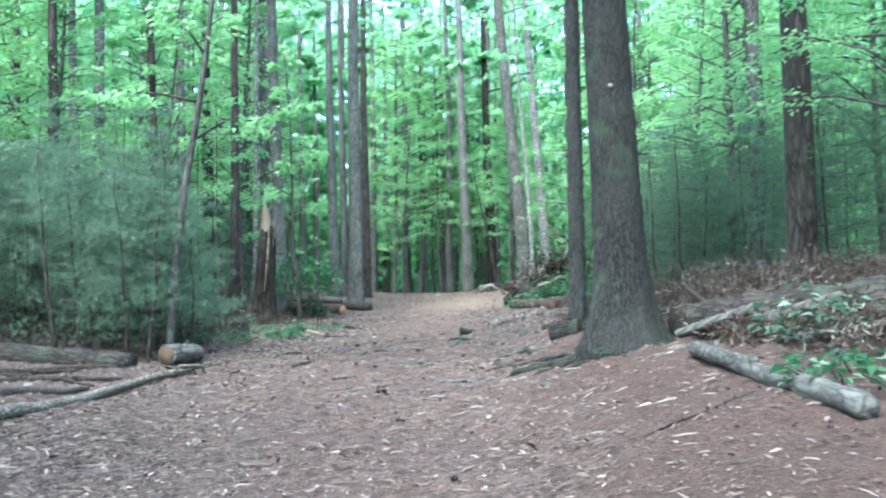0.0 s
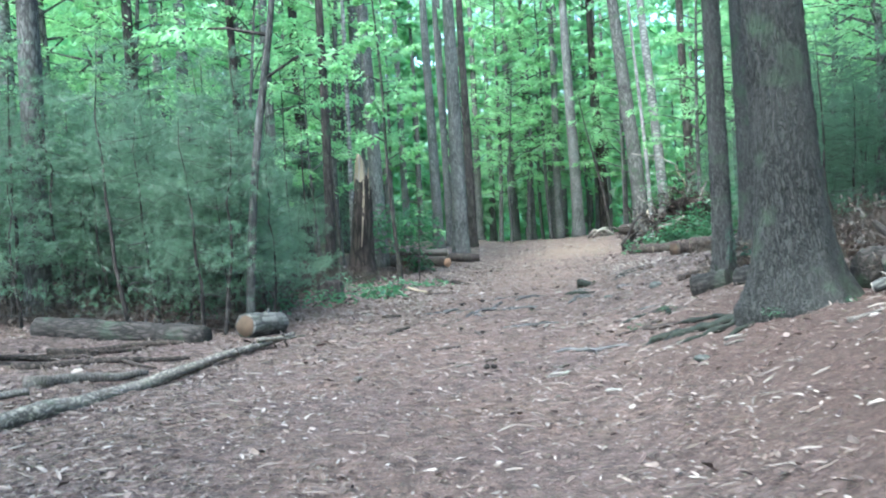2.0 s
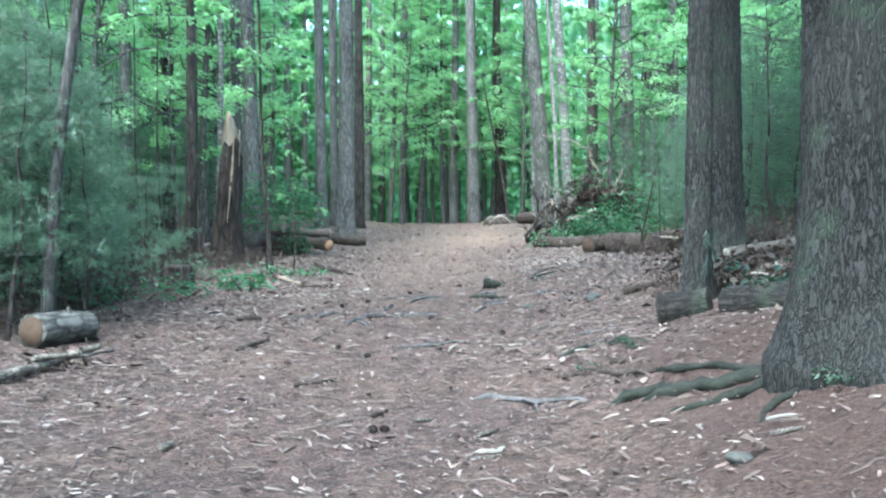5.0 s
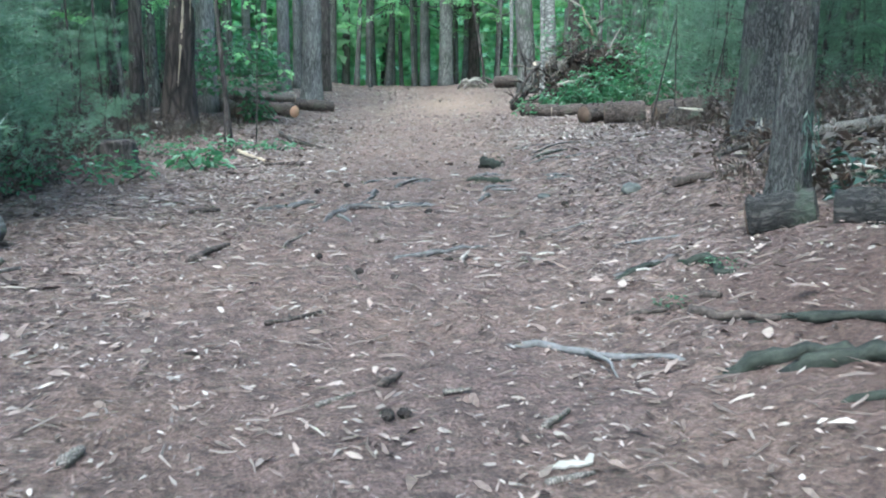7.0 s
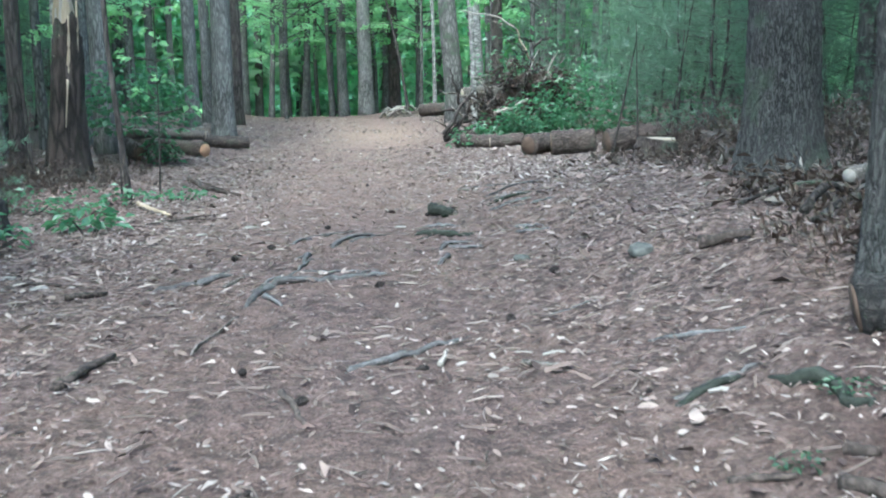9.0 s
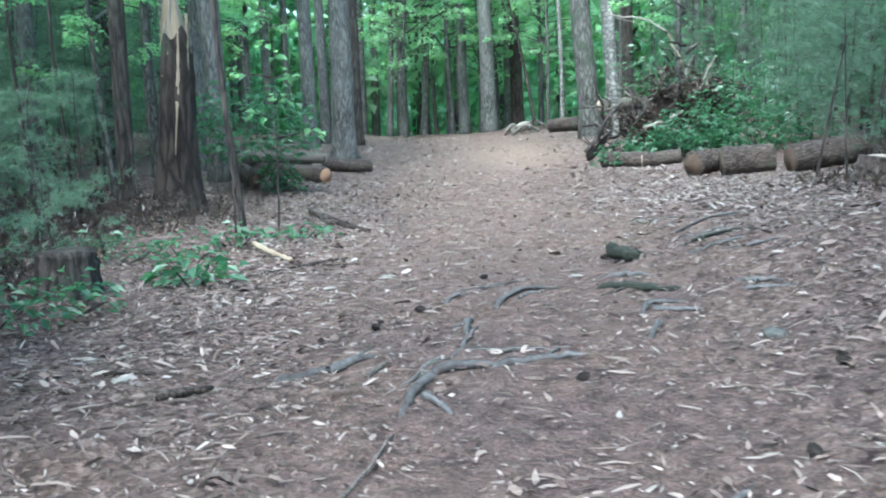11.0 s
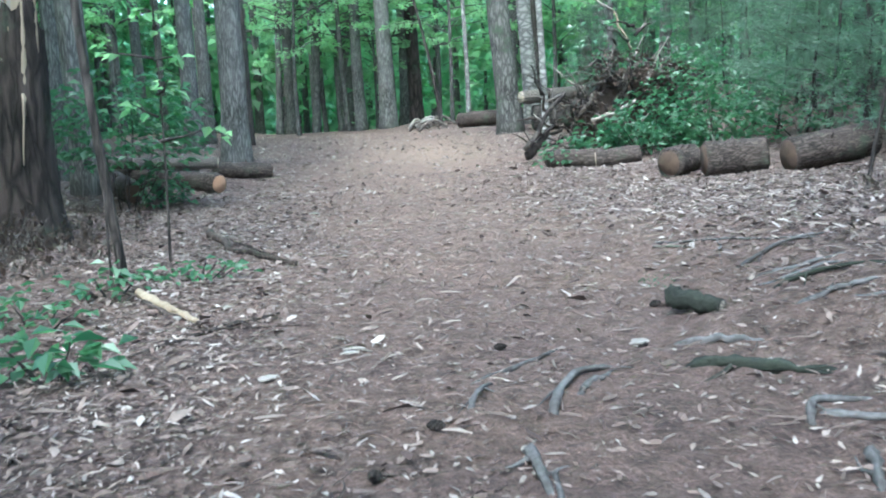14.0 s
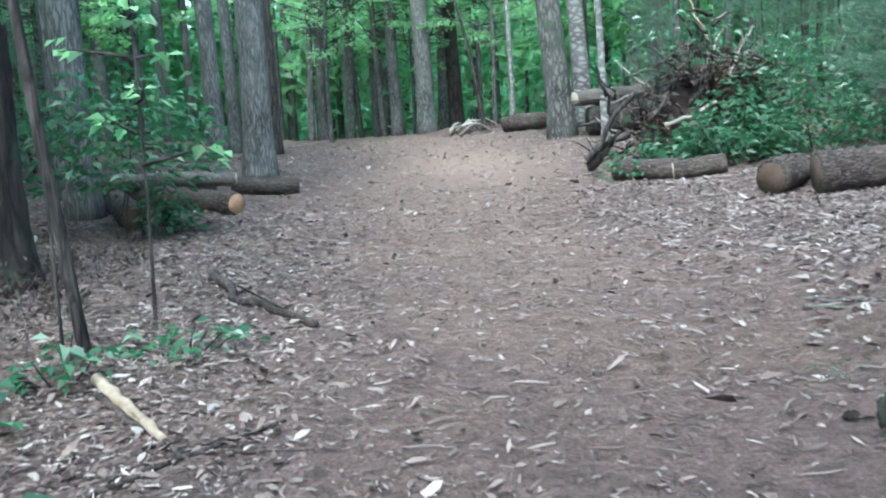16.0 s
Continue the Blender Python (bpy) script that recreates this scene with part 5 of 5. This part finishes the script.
# stones and moss
def stone(x, y, r, label, seed, mat=M_ROCK, squash=0.6):
    rng = np.random.default_rng(seed)
    bm = bmesh.new()
    bmesh.ops.create_icosphere(bm, subdivisions=3, radius=r)
    for v in bm.verts:
        k = 1 + 0.25 * noise.noise(v.co * (2.2 / r) + Vector((seed, 0, 0))) + 0.08 * noise.noise(v.co * (6 / r))
        v.co = Vector((v.co.x * k * 1.3, v.co.y * k, v.co.z * k * squash))
    for f in bm.faces:
        f.smooth = True
    me = bpy.data.meshes.new("stone")
    bm.to_mesh(me)
    bm.free()
    me.materials.append(mat)
    ob = tagged(new("stone" if mat is M_ROCK else "moss_cushion", me), label, "stone" if mat is M_ROCK else "moss")
    ob.matrix_world = pose(x, y, gz(x, y) + r * squash * 0.45, 0, 0, seed * 40)
    return ob


stone(1.15, 16.5, 0.09, "small grey mossy stone by the path", 2)
stone(0.52, 17.6, 0.06, "small dark stone in the path", 3)
stone(0.92, 10.2, 0.05, "small grey stone among pine needles", 4)
for i, (x, y, r) in enumerate([(1.72, 11.02, 0.09), (1.90, 10.92, 0.10), (2.10, 10.95, 0.08)]):
    stone(x, y, r, "green moss cushion at a pine's foot", 30 + i, M_MOSS, 0.35)


for i, (x, y, w, n) in enumerate([(1.80, 10.93, 0.28, 260), (2.10, 10.90, 0.22, 160), (1.05, 13.45, 0.15, 90), (0.62, 13.05, 0.10, 60), (0.35, 21.6, 0.22, 70)]):
    leaf_cluster("moss_tuft", x, y, w, w * 0.45, 0.07, n, 0.030, M_MOSSLEAF, "green moss and tiny plants on the ground", "moss", 470 + i, 0.01, 0, group="moss tufts")

# pine cones on the path
def cone_mesh(seed):
    rng = np.random.default_rng(seed)
    n, segs = 12, 16
    u = np.linspace(0, 1, n)
    th = np.linspace(0, 2 * np.pi, segs, endpoint=False)
    U, TH = np.meshgrid(u, th, indexing="ij")
    r = 0.026 * np.sin(np.pi * np.clip(U * 0.92 + 0.06, 0, 1)) ** 0.7 * (1 + 0.22 * np.sin(4 * TH + 26 * U) + 0.08 * rng.normal(size=U.shape))
    V = np.stack([0.095 * (U - 0.5), r * np.cos(TH), r * np.sin(TH)], -1).reshape(-1, 3)
    i, j = np.meshgrid(np.arange(n - 1), np.arange(segs), indexing="ij")
    k = (j + 1) % segs
    return build("pine_cone", V, np.stack([i * segs + j, i * segs + k, (i + 1) * segs + k, (i + 1) * segs + j], -1).reshape(-1, 4), M_SNAG, False)


CONES = [cone_mesh(k) for k in range(3)]
turns = random.Random(8)
for i, (x, y) in enumerate([(-1.02, 20.40), (-2.02, 28.0), (-1.85, 18.64), (-1.55, 19.14), (-1.50, 15.05), (-0.54, 15.01), (0.62, 16.88), (0.12, 15.95), (-0.85, 11.76), (-0.92, 11.72), (-1.18, 14.48), (-0.02, 6.84), (0.12, 21.05), (-0.65, 17.2)]):
    c = tagged(new("pine_cone", CONES[i % 3]), "dark brown pine cone lying on the path", "pine cone", "pine cones")
    c.matrix_world = pose(x, y, gz(x, y) + 0.022, 0, turns.uniform(-15, 15), turns.uniform(0, 360)) @ Matrix.Scale(turns.uniform(0.75, 1.05), 4)


# pale torn scraps of wood and bark
def scrap(x, y, length, width, turn, seed):
    rng = np.random.default_rng(seed)
    n = 7
    u = np.linspace(-0.5, 0.5, n)
    w = width * 0.7 * (0.5 + 0.3 * rng.normal(size=n).clip(-1, 1)) * np.where(np.abs(u) > 0.45, 0.5, 1.0)
    bow = 0.05 * length * np.cos(np.pi * u) + 0.01
    ring = [np.stack([u * length, s * w, bow + dz], 1) for s, dz in ((-1, 0.0), (1, 0.004), (1, 0.012), (-1, 0.008))]
    V = np.stack(ring, 1).reshape(-1, 3)
    i, j = np.meshgrid(np.arange(n - 1), np.arange(4), indexing="ij")
    k = (j + 1) % 4
    F = np.stack([i * 4 + j, i * 4 + k, (i + 1) * 4 + k, (i + 1) * 4 + j], -1).reshape(-1, 4)
    F = np.concatenate([F, [[3, 2, 1, 0], [n * 4 - 4, n * 4 - 3, n * 4 - 2, n * 4 - 1]]])
    ob = tagged(new("wood_scrap", build("wood_scrap", V, F, M_SCRAP, False)), "pale torn scrap of wood on the leaf litter", "wood scrap", "wood scraps")
    ob.matrix_world = at_ground(x, y, turn)


for i, (x, y, L, w, turn) in enumerate([(0.67, 13.90, 0.11, 0.05, 10), (-0.23, 11.21, 0.16, 0.05, 15), (-0.14, 11.27, 0.10, 0.03, 70), (-2.31, 20.16, 0.12, 0.06, 30), (-0.26, 20.24, 0.13, 0.07, 20), (-2.68, 22.04, 0.12, 0.06, 80), (-1.84, 20.60, 0.13, 0.03, 0), (-1.78, 20.54, 0.09, 0.025, 150),
                                        (-3.19, 17.46, 0.14, 0.09, 40), (-3.56, 17.98, 0.15, 0.09, 120), (-2.03, 27.39, 0.13, 0.06, 0), (1.26, 10.57, 0.24, 0.028, 20), (0.21, 10.06, 0.13, 0.05, 0), (-1.87, 20.53, 0.11, 0.03, 10), (-2.98, 21.74, 0.12, 0.05, 100), (0.05, 15.18, 0.10, 0.03, 170), (0.20, 15.08, 0.14, 0.026, 15)]):
    scrap(x, y, L, w, turn, 950 + i)
# forked dark twigs beside the torn slab
for i, row in enumerate([(-3.30, 22.35, -2.72, 21.35, 0.022), (-2.86, 21.25, -2.30, 21.75, 0.014), (-2.95, 21.45, -2.15, 21.30, 0.012), (-3.15, 20.85, -2.75, 21.35, 0.014)]):
    stick(*row, M_DARKSTICK, "dark forked twig lying on leaf litter", "fallen_stick", "stick", 970 + i, forks=1, crook=0.15)

# ---- leaf litter ----
def scatter(count, x0, x1, y0, y1, seed, keep):
    rng = np.random.default_rng(seed)
    X, Y = rng.uniform(x0, x1, count), rng.uniform(y0, y1, count)
    ok = rng.uniform(0, 1, count) < keep(X, Y)
    return X[ok], Y[ok], rng


def litter(count, x0, x1, y0, y1, seed, size, keep):
    X, Y, rng = scatter(count, x0, x1, y0, y1, seed, keep)
    n = len(X)
    C = np.stack([X, Y, ground_height(X, Y) + rng.uniform(0.003, 0.014, n)], 1)
    az = rng.uniform(0, 2 * np.pi, n)
    D = np.stack([np.cos(az), np.sin(az), rng.normal(0.06, 0.20, n)], 1)
    N = rng.normal(0, 0.34, (n, 3)) + np.array([0, 0, 1.0])
    L = size * np.clip(np.exp(rng.normal(-0.25, 0.45, n)), 0.3, 2.2)
    return chips(C, D, N, L, L * rng.uniform(0.10, 0.42, n), rng)


def twigs(count, x0, x1, y0, y1, seed, keep):
    X, Y, rng = scatter(count, x0, x1, y0, y1, seed, keep)
    n = len(X)
    az, L = rng.uniform(0, 2 * np.pi, n), rng.uniform(0.03, 0.19, n)
    d = np.stack([np.cos(az), np.sin(az), np.zeros(n)], 1)
    s = np.stack([-np.sin(az), np.cos(az), np.zeros(n)], 1)
    A = np.stack([X, Y, ground_height(X, Y) + 0.012], 1)
    E = A + d * L[:, None]
    E[:, 2] = ground_height(E[:, 0], E[:, 1]) + rng.uniform(0.006, 0.03, n)
    w = (rng.uniform(0.0025, 0.008, n))[:, None]
    up = np.array([0, 0, 1.0])
    K = (A + E) / 2 + s * (L * rng.normal(0, 0.10, n))[:, None] + up * (0.3 * w)
    V = np.stack([A - s * w * 0.7, A + s * w * 0.7, A + up * w, K - s * w, K + s * w, K + up * w * 1.7, E - s * w * 0.4, E + s * w * 0.4, E + up * w * 0.6], 1).reshape(-1, 3)
    o = np.arange(n)[:, None] * 9
    tri = [(0, 2, 1), (6, 7, 8)]
    for q in (0, 3):
        tri += [(q, q + 3, q + 5), (q, q + 5, q + 2), (q + 1, q + 2, q + 5), (q + 1, q + 5, q + 4)]
    F = np.concatenate([o + np.array([f]) for f in tri], 1).reshape(-1, 3)
    return V, F


LEAF_LABEL = "dry tan and brown leaves scattered on the ground"
for i, (n, x0, x1, y0, y1, size, keep) in enumerate([
        (74000, -5.5, 4.2, 3.0, 17, 0.046, lambda x, y: (0.75 - 0.40 * path_worn(x, y)) * (1 - 0.6 * smoothstep(0.5, 1.2, x) * (1 - smoothstep(11, 13, y)))),
        (74000, -6.0, 4.5, 17, 30, 0.050, lambda x, y: 0.95 - 0.62 * path_worn(x, y)),
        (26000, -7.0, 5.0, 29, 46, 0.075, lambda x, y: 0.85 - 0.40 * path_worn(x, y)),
        (16000, -12.0, -5.0, 8, 30, 0.080, lambda x, y: 0.7 + 0 * x),
        (12000, 4.0, 11.0, 6, 30, 0.080, lambda x, y: 0.7 + 0 * x),
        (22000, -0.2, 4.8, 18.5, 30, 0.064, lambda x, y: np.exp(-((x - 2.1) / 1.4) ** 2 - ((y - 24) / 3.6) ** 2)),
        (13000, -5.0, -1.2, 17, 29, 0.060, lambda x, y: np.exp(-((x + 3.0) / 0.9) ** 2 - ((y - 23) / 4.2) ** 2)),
        (5200, -5.4, 3.2, 3.0, 17, 0.085, lambda x, y: (0.9 - 0.6 * path_worn(x, y)) * (0.25 + 0.75 * (wave(x, y, 1.9) > 0.15)) * (1 - 0.75 * smoothstep(0.6, 1.6, x) * (1 - smoothstep(11, 14, y)))),
        (6400, -5.6, 4.4, 17, 31, 0.085, lambda x, y: (0.95 - 0.65 * path_worn(x, y)) * (0.3 + 0.7 * (wave(x, y, 1.9) > 0.1)))]):
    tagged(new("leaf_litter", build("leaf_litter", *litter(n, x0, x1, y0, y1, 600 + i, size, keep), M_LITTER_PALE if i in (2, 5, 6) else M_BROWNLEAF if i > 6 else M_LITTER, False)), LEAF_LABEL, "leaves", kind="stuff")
for i, (n, x0, x1, y0, y1) in enumerate([(4200, -5.0, 4.0, 2.5, 17), (4200, -5.5, 4.5, 17, 32)]):
    tagged(new("twig_litter", build("twig_litter", *twigs(n, x0, x1, y0, y1, 640 + i, lambda x, y: (0.8 - 0.35 * path_worn(x, y)) * (1 - 0.6 * needle_bed(x, y))), M_TWIG, False)), "small broken twigs and bark scattered on the ground", "twigs", kind="stuff")
for i, (n, y0, y1, mat, size, name, lab, cat) in enumerate([
        (9000, 3.5, 17, M_BARKBIT, 0.055, "bark_bits", "dark bits of bark and cones scattered on the ground", "bark"), (9000, 17, 32, M_BARKBIT, 0.055, "bark_bits", "dark bits of bark and cones scattered on the ground", "bark"),
        (15000, 3.5, 17, M_SLIVER, 0.036, "wood_slivers", "pale wood slivers and dry leaf scraps on the ground", "chips"), (17000, 17, 32, M_SLIVER, 0.038, "wood_slivers", "pale wood slivers and dry leaf scraps on the ground", "chips")]):
    X, Y, rng = scatter(n, -5.2, 4.0, y0, y1, 660 + i, lambda x, y: (0.9 - 0.3 * path_worn(x, y)) * (0.35 + 0.65 * (wave(x, y, 1.6) > -0.1)) * (1 - 0.65 * needle_bed(x, y)))
    n = len(X)
    C = np.stack([X, Y, ground_height(X, Y) + rng.uniform(0.006, 0.016, n)], 1)
    az = rng.uniform(0, 2 * np.pi, n)
    D = np.stack([np.cos(az), np.sin(az), rng.normal(0.04, 0.16, n)], 1)
    N = rng.normal(0, 0.3, (n, 3)) + np.array([0, 0, 1.0])
    L = size * np.clip(np.exp(rng.normal(-0.1, 0.45, n)), 0.35, 2.3)
    tagged(new(name, build(name, *chips(C, D, N, L, L * rng.uniform(0.14, 0.42, n), rng), mat, False)), lab, cat, kind="stuff")
